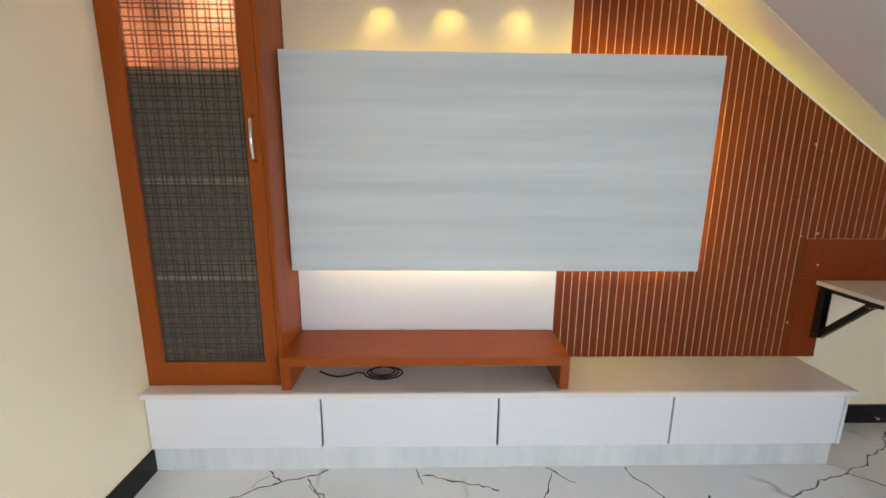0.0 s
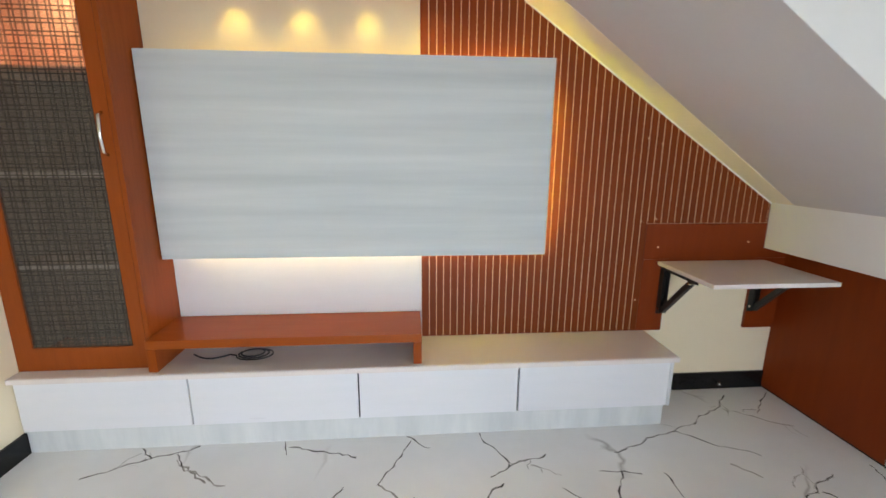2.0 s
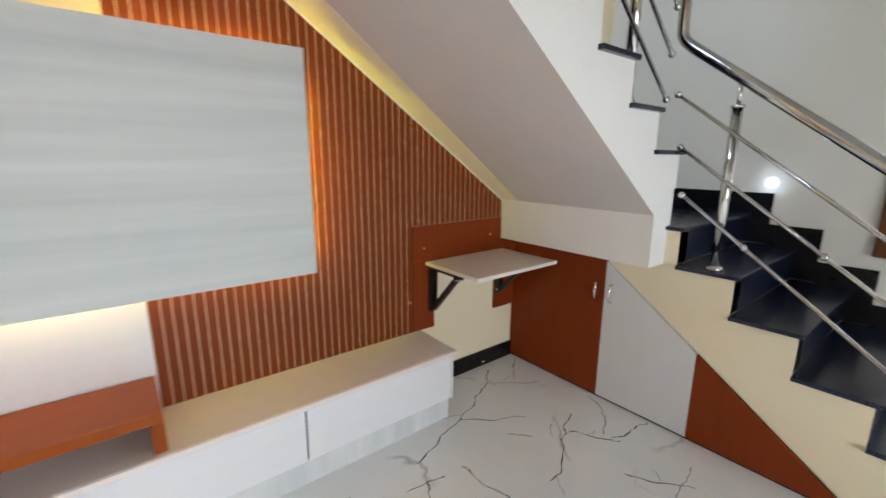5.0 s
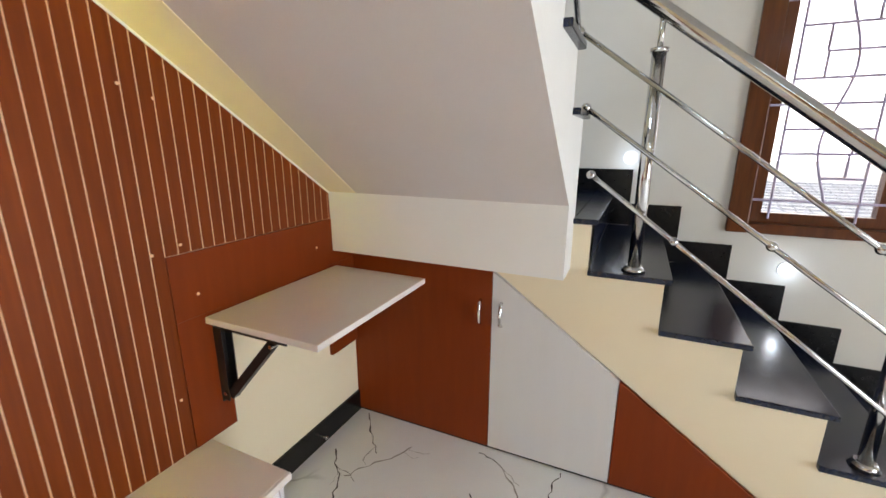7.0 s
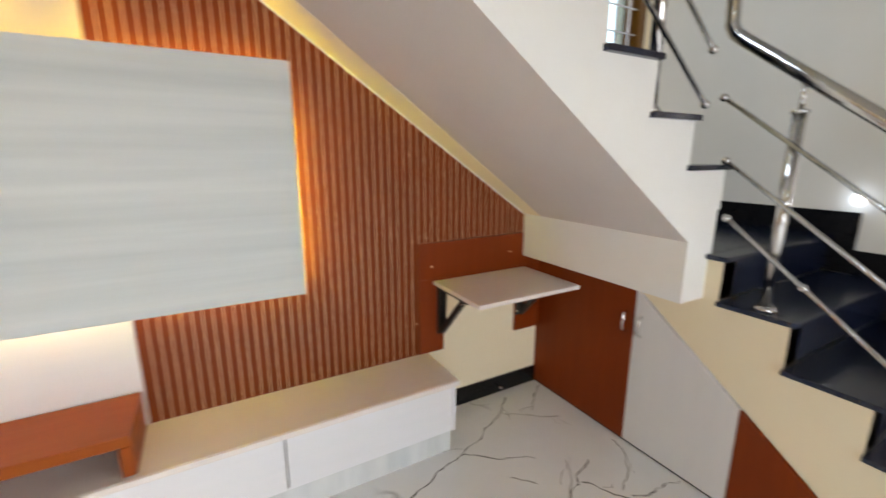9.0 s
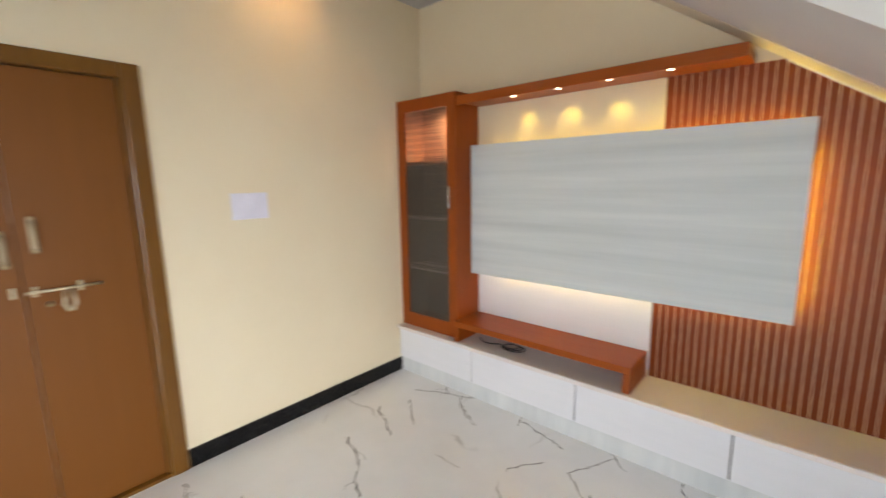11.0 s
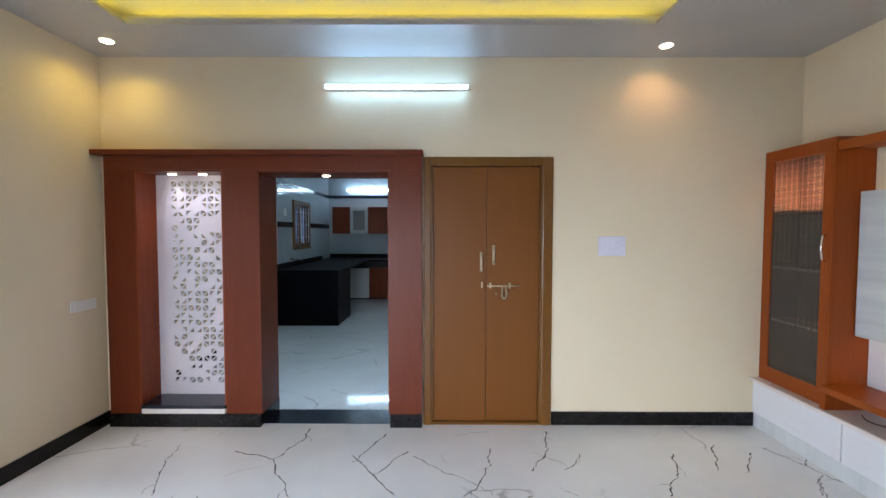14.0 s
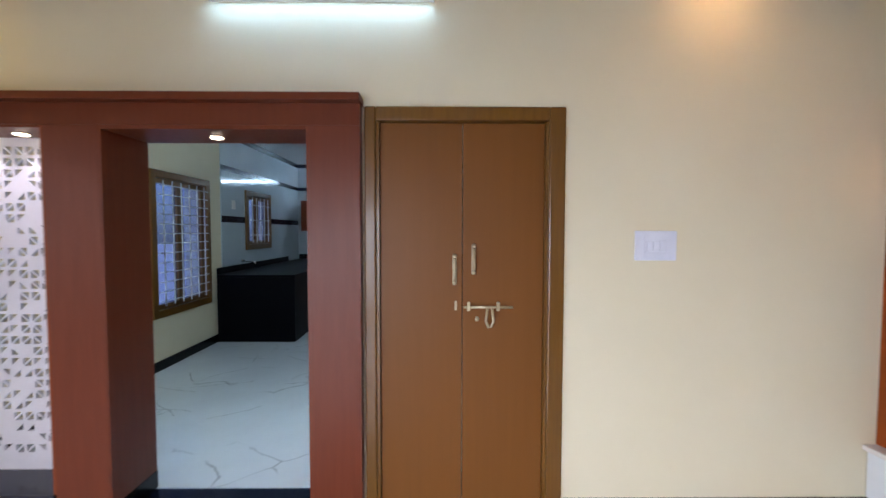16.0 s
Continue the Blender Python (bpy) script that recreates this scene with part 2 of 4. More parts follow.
L_LED = glowing("led_strip_glow", (1.0, 0.74, 0.32), 12.0)
L_LED_SIDE = glowing("led_side_glow", (0.92, 1.0, 0.04), 68.0)
L_LED_LOW = glowing("led_low_glow", (1.0, 0.85, 0.12), 26.0)
L_LED_TOP = glowing("led_top_glow", (1.0, 0.74, 0.2), 5.0)
L_COVE = glowing("cove_strip_glow", (1.0, 0.78, 0.07), 13.0)


# ---- builders ----
def box(bm, x0, x1, y0, y1, z0, z1):
    v = [bm.verts.new((x, y, z)) for x in (x0, x1) for y in (y0, y1) for z in (z0, z1)]
    for f in ((0, 1, 3, 2), (4, 6, 7, 5), (0, 4, 5, 1), (2, 3, 7, 6), (0, 2, 6, 4), (1, 5, 7, 3)):
        bm.faces.new([v[i] for i in f])
    return bm


def boxes(*rows):
    bm = bmesh.new()
    for r in rows:
        box(bm, *r)
    return bm


def soft_box(x0, x1, y0, y1, z0, z1, r=0.003):
    bm = boxes((x0, x1, y0, y1, z0, z1))
    bmesh.ops.bevel(bm, geom=bm.edges[:], offset=r, segments=2, affect="EDGES", profile=0.6)
    return bm


def prism(points, axis, a, b):
    """A flat outline swept along an axis from a to b. points are in the other two axes, in x, y, z order."""
    bm = bmesh.new()

    def at(p, w):
        return (w, *p) if axis == 0 else (p[0], w, p[1]) if axis == 1 else (*p, w)

    lo, hi = [bm.verts.new(at(p, a)) for p in points], [bm.verts.new(at(p, b)) for p in points]
    n = len(points)
    bm.faces.new(lo)
    bm.faces.new(hi[::-1])
    for i in range(n):
        bm.faces.new((lo[i], hi[i], hi[(i + 1) % n], lo[(i + 1) % n]))
    bmesh.ops.recalc_face_normals(bm, faces=bm.faces[:])
    return bm


def rod(a, b, r, bm=None, n=14, r2=None):
    bm = bm or bmesh.new()
    a, b = Vector(a), Vector(b)
    m = Matrix.Translation((a + b) / 2) @ (b - a).to_track_quat("Z", "Y").to_matrix().to_4x4()
    bmesh.ops.create_cone(bm, cap_ends=True, segments=n, radius1=r, radius2=r if r2 is None else r2, depth=(b - a).length, matrix=m)
    return bm


def ball(c, r, bm=None, n=12):
    bm = bm or bmesh.new()
    bmesh.ops.create_uvsphere(bm, u_segments=n, v_segments=n // 2 + 2, radius=r, matrix=Matrix.Translation(c))
    return bm


def tube_path(points, r, n=12):
    """A bent round bar through the points."""
    bm = bmesh.new()
    rings = []
    pts = [Vector(p) for p in points]
    for i, p in enumerate(pts):
        d = (pts[min(i + 1, len(pts) - 1)] - pts[max(i - 1, 0)]).normalized()
        q = d.to_track_quat("Z", "Y")
        rings.append([bm.verts.new(p + q @ Vector((r * math.cos(2 * math.pi * k / n), r * math.sin(2 * math.pi * k / n), 0))) for k in range(n)])
    for a, b in zip(rings, rings[1:]):
        best = min(range(n), key=lambda s: sum((a[k].co - b[(k + s) % n].co).length for k in range(n)))
        for k in range(n):
            bm.faces.new((a[k], a[(k + 1) % n], b[(k + 1 + best) % n], b[(k + best) % n]))
    bm.faces.new(rings[0][::-1])
    bm.faces.new(rings[-1])
    bmesh.ops.recalc_face_normals(bm, faces=bm.faces[:])
    return bm


def mesh_of(name, bm, mat, smooth=False):
    me = bpy.data.meshes.new(name)
    bmesh.ops.recalc_face_normals(bm, faces=bm.faces[:])
    if smooth:
        for f in bm.faces:
            f.smooth = len(f.verts) <= 4
    bm.to_mesh(me)
    bm.free()
    me.materials.append(mat)
    return me


def part(name, bm, mat, parent, label="", smooth=False):
    ob = new(name, mesh_of(name, bm, mat, smooth))
    ob.parent = parent
    if parent is not None:
        if parent.parent is None:
            ob.matrix_parent_inverse = parent.matrix_basis.inverted()
    return tagged(ob, label)


def thing(name, place, label, category, group="", kind=""):
    ob = new(name)
    ob.empty_display_size = 0.1
    ob.matrix_basis = Matrix.Translation(place)
    return tagged(ob, label, category, group, kind)


def structure(name, bm, mat, label="", category=""):
    return tagged(new(name, mesh_of(name, bm, mat)), label, category, kind="structure")


# ---- the shell ----
WX, EX, NY, SY, CZ = -0.83, 4.0, 2.2, -3.21, 2.86
TOPZ = 4.4
floor = structure("floor", boxes((-7.7, 4.3, -3.6, 2.4, -0.12, 0)), M_FLOOR, "polished white marble-look floor with dark crack-like veins", "floor")
wall_west = structure("wall_west", boxes(
    (-1.08, WX, -3.6, -2.92, 0, CZ + 0.3), (-1.08, WX, -2.92, -2.245, 0, 0.15), (-1.08, WX, -2.92, -2.245, 2.0, CZ + 0.3),
    (-1.08, WX, -2.245, -1.98, 0, CZ + 0.3), (-1.08, WX, -1.98, -0.972, 2.0, CZ + 0.3), (-1.08, WX, -0.972, -0.69, 0, CZ + 0.3),
    (-1.08, WX, -0.69, 0.266, 2.08, CZ + 0.3), (-1.08, WX, 0.266, 2.4, 0, CZ + 0.3)), M_WALL, "cream painted wall with a wide opening and a niche", "wall")
wall_north = structure("wall_north", boxes(
    (WX, 3.30, NY, 2.4, 0, TOPZ), (3.30, 3.78, NY, 2.4, 0, 1.86), (3.30, 3.78, NY, 2.4, 2.9, TOPZ), (3.78, 4.3, NY, 2.4, 0, TOPZ)),
    M_WALL, "cream painted wall behind the television unit", "wall")
# The opening south of the stairs is unseen, added for the east lamp.
wall_east = structure("wall_east", boxes(
    (EX, 4.3, -3.6, -2.95, 0, TOPZ), (EX, 4.3, -2.95, -0.95, 2.1, TOPZ), (EX, 4.3, -0.95, -0.62, 0, TOPZ), (EX, 4.3, -0.62, 0.60, 0, 0.88), (EX, 4.3, -0.62, 0.60, 2.12, TOPZ), (EX, 4.3, 0.60, NY, 0, TOPZ)),
    M_OFFWHITE, "off-white painted wall beside the stairs", "wall")
wall_south = structure("wall_south", boxes(
    (WX, 0.02, -3.46, SY, 0, TOPZ), (0.02, 2.12, -3.46, SY, 2.1, TOPZ), (2.12, EX, -3.46, SY, 0, TOPZ)), M_WALL, "cream painted wall", "wall")

# ceiling with a recessed tray; the stairwell stays open
TX0, TX1, TY0, TY1 = -0.33, 2.75, -2.62, 0.81
LED = 0.11
ceil_bm = boxes(
    (WX, TX0 - LED, SY, 1.22, CZ, CZ + 0.3), (TX1 + LED, EX, SY, 1.22, CZ, CZ + 0.3),
    (TX0 - LED, TX1 + LED, SY, TY0 - LED, CZ, CZ + 0.3), (TX0 - LED, TX1 + LED, TY1 + LED, 1.22, CZ, CZ + 0.3),
    (TX0 - LED, TX1 + LED, TY0 - LED, TY1 + LED, CZ + 0.12, CZ + 0.3),
    (TX0 - LED, TX0, TY0 - LED, TY1 + LED, CZ, CZ + 0.02), (TX1, TX1 + LED, TY0 - LED, TY1 + LED, CZ, CZ + 0.02),
    (TX0, TX1, TY0 - LED, TY0, CZ, CZ + 0.02), (TX0, TX1, TY1, TY1 + LED, CZ, CZ + 0.02),
    (TX0 - 0.012, TX0, TY0, TY1, CZ + 0.02, CZ + 0.045), (TX1, TX1 + 0.012, TY0, TY1, CZ + 0.02, CZ + 0.045),
    (WX, 0.15, 1.22, NY, CZ, CZ + 0.3))
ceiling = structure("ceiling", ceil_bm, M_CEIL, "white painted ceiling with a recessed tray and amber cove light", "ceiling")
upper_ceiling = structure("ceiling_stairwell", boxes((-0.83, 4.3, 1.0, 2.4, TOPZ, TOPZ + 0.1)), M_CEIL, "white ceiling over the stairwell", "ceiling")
well_wall = structure("wall_stairwell", boxes((0.15, 4.0, 1.08, 1.22, CZ + 0.3, TOPZ)), M_WHITE_WALL, "white upper wall of the stairwell", "wall")

cove = thing("cove_light", (1.1, -1, CZ + 0.02), "amber light strip hidden in the ceiling tray", "cove light")
part("led_strip", boxes((TX0 - 0.075, TX0 - 0.055, TY0, TY1, CZ + 0.022, CZ + 0.03)), L_COVE, cove)
part("led_strip", boxes((TX1 + 0.055, TX1 + 0.075, TY0, TY1, CZ + 0.022, CZ + 0.03)), L_COVE, cove)
part("led_strip", boxes((TX0, TX1, TY0 - 0.075, TY0 - 0.055, CZ + 0.022, CZ + 0.03)), L_COVE, cove)
part("led_strip", boxes((TX0, TX1, TY1 + 0.055, TY1 + 0.075, CZ + 0.022, CZ + 0.03)), L_COVE, cove)

# black skirting, butted round the rooms
SK = 0.105
for r in [(WX, WX + 0.012, 0.292, 1.886, 0, SK), (2.206, 3.026, NY - 0.012, NY, 0, SK), (WX + 0.013, 0.02, SY, SY + 0.012, 0, SK), (WX, WX + 0.012, SY, -3.156, 0, SK),
          (2.12, EX, SY, SY + 0.012, 0, SK), (EX - 0.012, EX, -0.95, -0.32, 0, SK)]:
    tagged(new("baseboard", mesh_of("baseboard", boxes(r), M_BLACKSKIRT)), "black granite skirting along the floor", "baseboard", kind="structure")
threshold = structure("threshold", boxes((-1.08, WX, -1.98, -0.972, 0.0, 0.006)), M_BLACK, "black granite threshold in the opening", "threshold")

# ---- room beyond the opening: dining space and kitchen ----
KX, KY = -7.5, -3.3
wall_dining = structure("wall_dining", boxes(
    (-3.02, -1.08, -3.6, KY, 0, CZ), (-4.12, -3.02, -3.6, KY, 0, 0.56), (-4.12, -3.02, -3.6, KY, 2.12, CZ), (-5.1, -4.12, -3.6, KY, 0, CZ),
    (-6.03, -5.1, -3.6, KY, 0, 1.19), (-6.03, -5.1, -3.6, KY, 2.1, CZ), (-7.7, -6.03, -3.6, KY, 0, CZ)), M_WALL, "cream wall of the dining space with windows", "wall")
wall_kitchen = structure("wall_kitchen", boxes((-7.7, KX, KY, 0.2, 0, CZ)), M_TILE, "pale tiled kitchen back wall", "wall")
wall_inner = structure("wall_inner", boxes((-7.7, -1.08, 0.3, 0.5, 0, CZ)), M_WALL, "cream inner wall", "wall")
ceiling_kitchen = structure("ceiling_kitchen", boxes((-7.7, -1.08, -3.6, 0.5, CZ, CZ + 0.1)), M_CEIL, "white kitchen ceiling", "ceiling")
tile_side = structure("tile_cladding", boxes(
    (-5.1, -4.42, KY, KY + 0.012, 0, CZ), (-6.03, -5.1, KY, KY + 0.012, 0, 1.19), (-6.03, -5.1, KY, KY + 0.012, 2.1, CZ), (KX, -6.03, KY, KY + 0.012, 0, CZ)),
    M_TILE, "pale glazed wall tiles round the kitchen window", "wall tiles")
for z0, z1 in ((1.60, 1.69), (2.31, 2.38), (2.78, 2.88)):
    if z0 < 2.0:
        rows = [(-5.1, -4.42, KY + 0.012, KY + 0.016, z0, z1), (KX, -6.03, KY + 0.012, KY + 0.016, z0, z1)]
    else:
        rows = [(KX, -4.42, KY + 0.012, KY + 0.016, z0, z1)]
    if z0 > 2.0:
        rows.append((KX, KX + 0.004, KY + 0.016, 0.2, z0, z1))
    tagged(new("trim", mesh_of("trim", boxes(*rows), M_BLACK)), "black tile border band on the kitchen wall", "trim", kind="structure")
tagged(new("baseboard", mesh_of("baseboard", boxes((-4.28, -1.08, KY, KY + 0.012, 0, SK)), M_BLACKSKIRT)), "black granite skirting along the floor", "baseboard", kind="structure")


# ---- windows ----
def window(name, axis, wall0, wall1, u0, u1, z0, z1, frame_w, wood, label, inward, mullions=1, glass=M_PANE, proud=0.02, bars=None, bar_mat=None, sill_h=None):
    """A wooden window in an opening. axis 'x': the wall's plane is x = const and u runs along y."""
    def bx(u_a, u_b, d_a, d_b, za, zb):
        return (min(d_a, d_b), max(d_a, d_b), u_a, u_b, za, zb) if axis == "x" else (u_a, u_b, min(d_a, d_b), max(d_a, d_b), za, zb)
    centre = bx((u0 + u1) / 2, (u0 + u1) / 2, wall0, wall0, z0, z0)
    w = thing(name, (centre[0], centre[2], z0), label, "window", kind="structure")
    d0, d1 = wall0 - inward * proud * -1, wall0 - inward * 0.09
    fw = frame_w
    sh = sill_h or fw
    for nm, r in (("window_frame", bx(u0, u0 + fw, d0, d1, z0, z1)), ("window_frame", bx(u1 - fw, u1, d0, d1, z0, z1)),
                  ("window_frame", bx(u0 + fw, u1 - fw, d0, d1, z1 - fw, z1)), ("window_sill", bx(u0 + fw, u1 - fw, d0, d1, z0, z0 + sh))):
        part(nm, soft_box(*r, r=0.006), wood, w)
    inner0, inner1 = u0 + fw, u1 - fw
    step = (inner1 - inner0) / (mullions + 1)
    e0, e1 = wall0 - inward * 0.02, wall0 - inward * 0.07
    sash = 0.05
    for i in range(mullions + 1):
        a, b = inner0 + i * step + 0.001, inner0 + (i + 1) * step - 0.001
        s = part("sash", boxes(bx(a, a + sash, e0, e1, z0 + sh, z1 - fw), bx(b - sash, b, e0, e1, z0 + sh, z1 - fw),
                               bx(a + sash, b - sash, e0, e1, z0 + sh, z0 + sh + sash), bx(a + sash, b - sash, e0, e1, z1 - fw - sash, z1 - fw)), wood, w)
        mid = wall0 - inward * 0.045
        g = part("pane", boxes(bx(a + sash, b - sash, mid - 0.002, mid + 0.002, z0 + sh + sash, z1 - fw - sash)), glass, s)
        g.visible_shadow = False
    if bars:
        bars(w, bar_mat)
    return w


def east_grille(parent, mat):
    """Level bars between straight uprights, a wavy upright down the middle of each sash and short posts between the bars."""
    x = EX + 0.012
    z0, z1 = 0.945, 2.03

    def level(a, b, z):
        part("grille_bar", rod((x, a, z), (x, b, z), 0.0055, n=8), mat, parent)

    def upright(y, a, b):
        part("grille_bar", rod((x, y, a), (x, y, b), 0.0055, n=8), mat, parent)

    for z in (1.035, 1.475, 1.915):
        level(-0.54, 0.52, z)
    for flip in (1, -1):
        def at(y):
            return -0.01 + flip * y
        upright(at(0.45), z0, z1)
        upright(at(0.123), z0, z1)
        pts = [(x, at(0.275 + 0.036 * math.sin((z - 1.15) * 9.0 + 0.3)), z) for z in [1.0 + k * 1.0 / 24 for k in range(25)]]
        part("grille_bar", tube_path(pts, 0.0055, 8), mat, parent)
        for z, a, b in ((1.145, 0.123, 0.28), (1.255, 0.123, 0.45), (1.365, 0.123, 0.45), (1.585, 0.123, 0.45), (1.695, 0.123, 0.345), (1.805, 0.123, 0.45)):
            level(*sorted((at(a), at(b))), z)
        upright(at(0.195), 1.145, 1.255)
        upright(at(0.19), 1.255, 1.365)
        upright(at(0.345), 1.585, 1.695)
        upright(at(0.35), 1.695, 1.805)
        upright(at(0.20), 1.805, 1.915)


window("window_1", "x", EX, 4.3, -0.63, 0.61, 0.872, 2.12, 0.09, M_WINWOOD, "dark teak window with a wavy iron grille beside the stairs", -1, 1, M_PANE, 0.025, east_grille, M_GRILL, 0.05)


def grid_grille(u0, u1, z0, z1, y, nx, nz, inset):
    def make(parent, mat):
        for i in range(nx):
            u = u0 + (i + 0.5) * (u1 - u0) / nx
            part("grille_bar", rod((u, y, z0), (u, y, z1), 0.007, n=8), mat, parent)
        for k in range(nz):
            z = z0 + (k + 0.5) * (z1 - z0) / nz
            part("grille_bar", rod((u0, y, z), (u1, y, z), 0.005, n=8), mat, parent)
    return make


window("window_2", "y", KY, -3.6, -4.12, -3.02, 0.56, 2.12, 0.08, M_FRAME, "teak dining window with blue glass and a white iron grille", 1, 1, M_PANE_BLUE, 0.03,
       grid_grille(-4.03, -3.11, 0.68, 2.02, KY + 0.045, 6, 13, 0), M_GRILL_W)
window("window_3", "y", KY + 0.012, -3.6, -6.03, -5.1, 1.19, 2.1, 0.08, M_FRAME, "teak kitchen window with blue glass and white grille", 1, 1, M_PANE_BLUE, 0.03,
       grid_grille(-5.93, -5.2, 1.3, 2.0, KY + 0.055, 5, 3, 0), M_GRILL_W)
window("window_4", "y", NY, 2.4, 3.30, 3.78, 1.86, 2.9, 0.055, M_FRAME, "teak window high above the stair landing", -1, 0, M_PANE_SKY, 0.02,
       grid_grille(3.36, 3.72, 1.95, 2.82, NY + 0.01, 3, 6, 0), M_GRILL_W)

# what shows outside the windows
outside_ground = structure("ground", boxes((-60, 60, -60, 60, -0.6, -0.5)), M_GROUND, "pale concrete ground outside the house", "ground")
backdrop = structure("backdrop", boxes((70, 70.1, -90, 90, -1, 70)), glowing("bright_haze", (0.93, 0.96, 1.0), 3.2), "bright hazy sky beyond the window", "sky")
neighbour = thing("neighbour_house", (9.5, -0.5, -0.5), "low neighbouring house with a grey tiled roof", "house")
part("wall", boxes((8.4, 12, -5, 3.5, -0.5, 0.06)), M_OUT, neighbour)
roof_bm = bmesh.new()
for i in range(52):
    for j in range(18):
        y, s = -5.2 + i * 0.17, j / 18
        x, z = 7.9 + s * 3.0, 0.05 + s * 0.55
        box(roof_bm, x, x + 0.18, y, y + 0.15, z, z + 0.085)
tagged(part("roof_tiles", roof_bm, M_ROOF, neighbour), kind="stuff")

# ---- stairs ----
SX, SFY = 3.03, 1.23
LEVELS = [1.046 - 0.1825 * k for k in range(6)]
stairs = thing("staircase", (3.5, 0.4, 0), "staircase with black granite treads and cream plastered sides", "staircase", kind="structure")
# lower flight, seen from the side: stepped top, sloping foot over the cupboard doors
outline = [(SFY, LEVELS[0] - 0.02)]
for k, z in enumerate(LEVELS):
    y_n = SFY if k == 0 else 1.168 - 0.2475 * (k - 1)
    y_s = 1.168 - 0.2475 * k
    outline += [(y_n, z - 0.02), (y_s, z - 0.02)] if k else [(y_s, z - 0.02)]
outline += [(1.168 - 0.2475 * 5, 0.0), (0.385, 0.0), (1.575, 0.857), (SFY, 0.857)]
seen_pts = []
for p in outline:
    if not seen_pts or (abs(p[0] - seen_pts[-1][0]) + abs(p[1] - seen_pts[-1][1])) > 1e-4:
        seen_pts.append(p)
fl = [(1.575, 0.857)] + [(1.575, 0.90), (SFY, 0.90)] + [(SFY, LEVELS[0] - 0.02)] + seen_pts[1:-2]
part("stringer", prism(fl, 0, SX, SX + 0.09), M_WALL, stairs, "cream plastered stair side")
for k, z in enumerate(LEVELS):
    y_n = 1.168 - 0.2475 * (k - 1) if k else NY
    y_s = 1.168 - 0.2475 * k
    tread = soft_box(SX - 0.022, EX, y_s - 0.022, (y_n if k else SFY), z - 0.02, z, 0.004)
    part("tread", tread, M_BLACK, stairs, "polished black granite tread")
    part("riser", boxes((SX + 0.002, EX, y_s, y_s + 0.015, z - 0.182, z - 0.021)), M_BLACK, stairs)
    part("step_core", boxes((SX + 0.09, EX, y_s + 0.015, y_s + 0.26, max(z - 0.4, 0), z - 0.021)), M_WALL, stairs)
    part("wall_skirting", boxes((EX - 0.012, EX - 0.0005, y_s - 0.105, (y_s + 0.1425 if k else NY - 0.013), max(z - 0.18, 0.001), z + 0.12)), M_BLACKSKIRT, stairs)
# landing with a winder
part("landing", boxes((SX, EX, SFY, NY, 0.857, 1.012)), M_WALL, stairs)
part("tread", boxes((SX + 0.001, EX, SFY, NY, 1.0125, 1.046)), M_BLACK, stairs, "polished black granite tread")
part("tread", prism([(3.075, SFY + 0.015), (EX, NY), (3.075, NY)], 2, 1.047, 1.225), M_BLACK, stairs, "polished black granite tread")
part("wall_skirting", boxes((SX + 0.05, EX, NY - 0.012, NY, 1.21, 1.33)), M_BLACKSKIRT, stairs)
# upper flight going west over the television unit
SLOPE, BX, BZ = 0.677, 2.875, 1.107
TOPX = 0.15


def soffit(x):
    return BZ + SLOPE * (BX - x)


steps = [(3.05 - 0.2435 * k, 2.8065 - 0.2435 * k, 1.400 + 0.1745 * k) for k in range(12)]
side = [(SX, 0.857), (BX, 0.857), (BX, BZ), (TOPX, soffit(TOPX))]
top_pts = []
for x1, x0, z in steps:
    top_pts += [(x1, z - 0.02), (x0, z - 0.02)]
side += [(TOPX, top_pts[-1][1])] + top_pts[::-1] + [(3.05, 1.04), (SX, 1.04)]
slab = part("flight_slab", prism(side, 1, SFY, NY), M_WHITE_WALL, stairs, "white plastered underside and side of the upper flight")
slab.data.materials.append(M_SOFFIT_SHADE)
# Sloping underside takes a greyer tone, its shade put into the colour.
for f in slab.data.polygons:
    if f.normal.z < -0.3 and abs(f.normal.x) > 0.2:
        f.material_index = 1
# cream strip standing in for light on the soffit, tapering towards the landing beam
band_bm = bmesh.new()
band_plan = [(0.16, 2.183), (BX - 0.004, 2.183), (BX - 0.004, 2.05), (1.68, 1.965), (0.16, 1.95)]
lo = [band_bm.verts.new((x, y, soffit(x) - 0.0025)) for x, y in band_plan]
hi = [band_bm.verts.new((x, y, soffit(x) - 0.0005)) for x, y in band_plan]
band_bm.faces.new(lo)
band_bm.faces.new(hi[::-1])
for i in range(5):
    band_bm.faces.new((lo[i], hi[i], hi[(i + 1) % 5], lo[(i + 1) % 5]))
part("light_band", band_bm, M_LIT_BAND, stairs, "cream strip standing in for light on the soffit along the wall")
for k, (x1, x0, z) in enumerate(steps):
    part("tread", soft_box(x0, x1 + 0.022, SFY - 0.022, NY, z - 0.02, z, 0.004), M_BLACK, stairs, "polished black granite tread")
    part("riser", boxes((x1 + 0.001, x1 + 0.014, SFY + 0.013, NY, z - 0.177, z - 0.021)), M_BLACK, stairs)
    part("riser_end", boxes((x1 + 0.0005, x1 + 0.015, SFY + 0.0005, SFY + 0.0125, z - 0.177, z - 0.0205)), M_WHITE_WALL, stairs, "white plastered riser end")

# railing of polished steel
railing = thing("stair_railing", (3.06, 0.6, 0.3), "polished stainless steel stair railing with three rods", "railing")
RX = 3.065


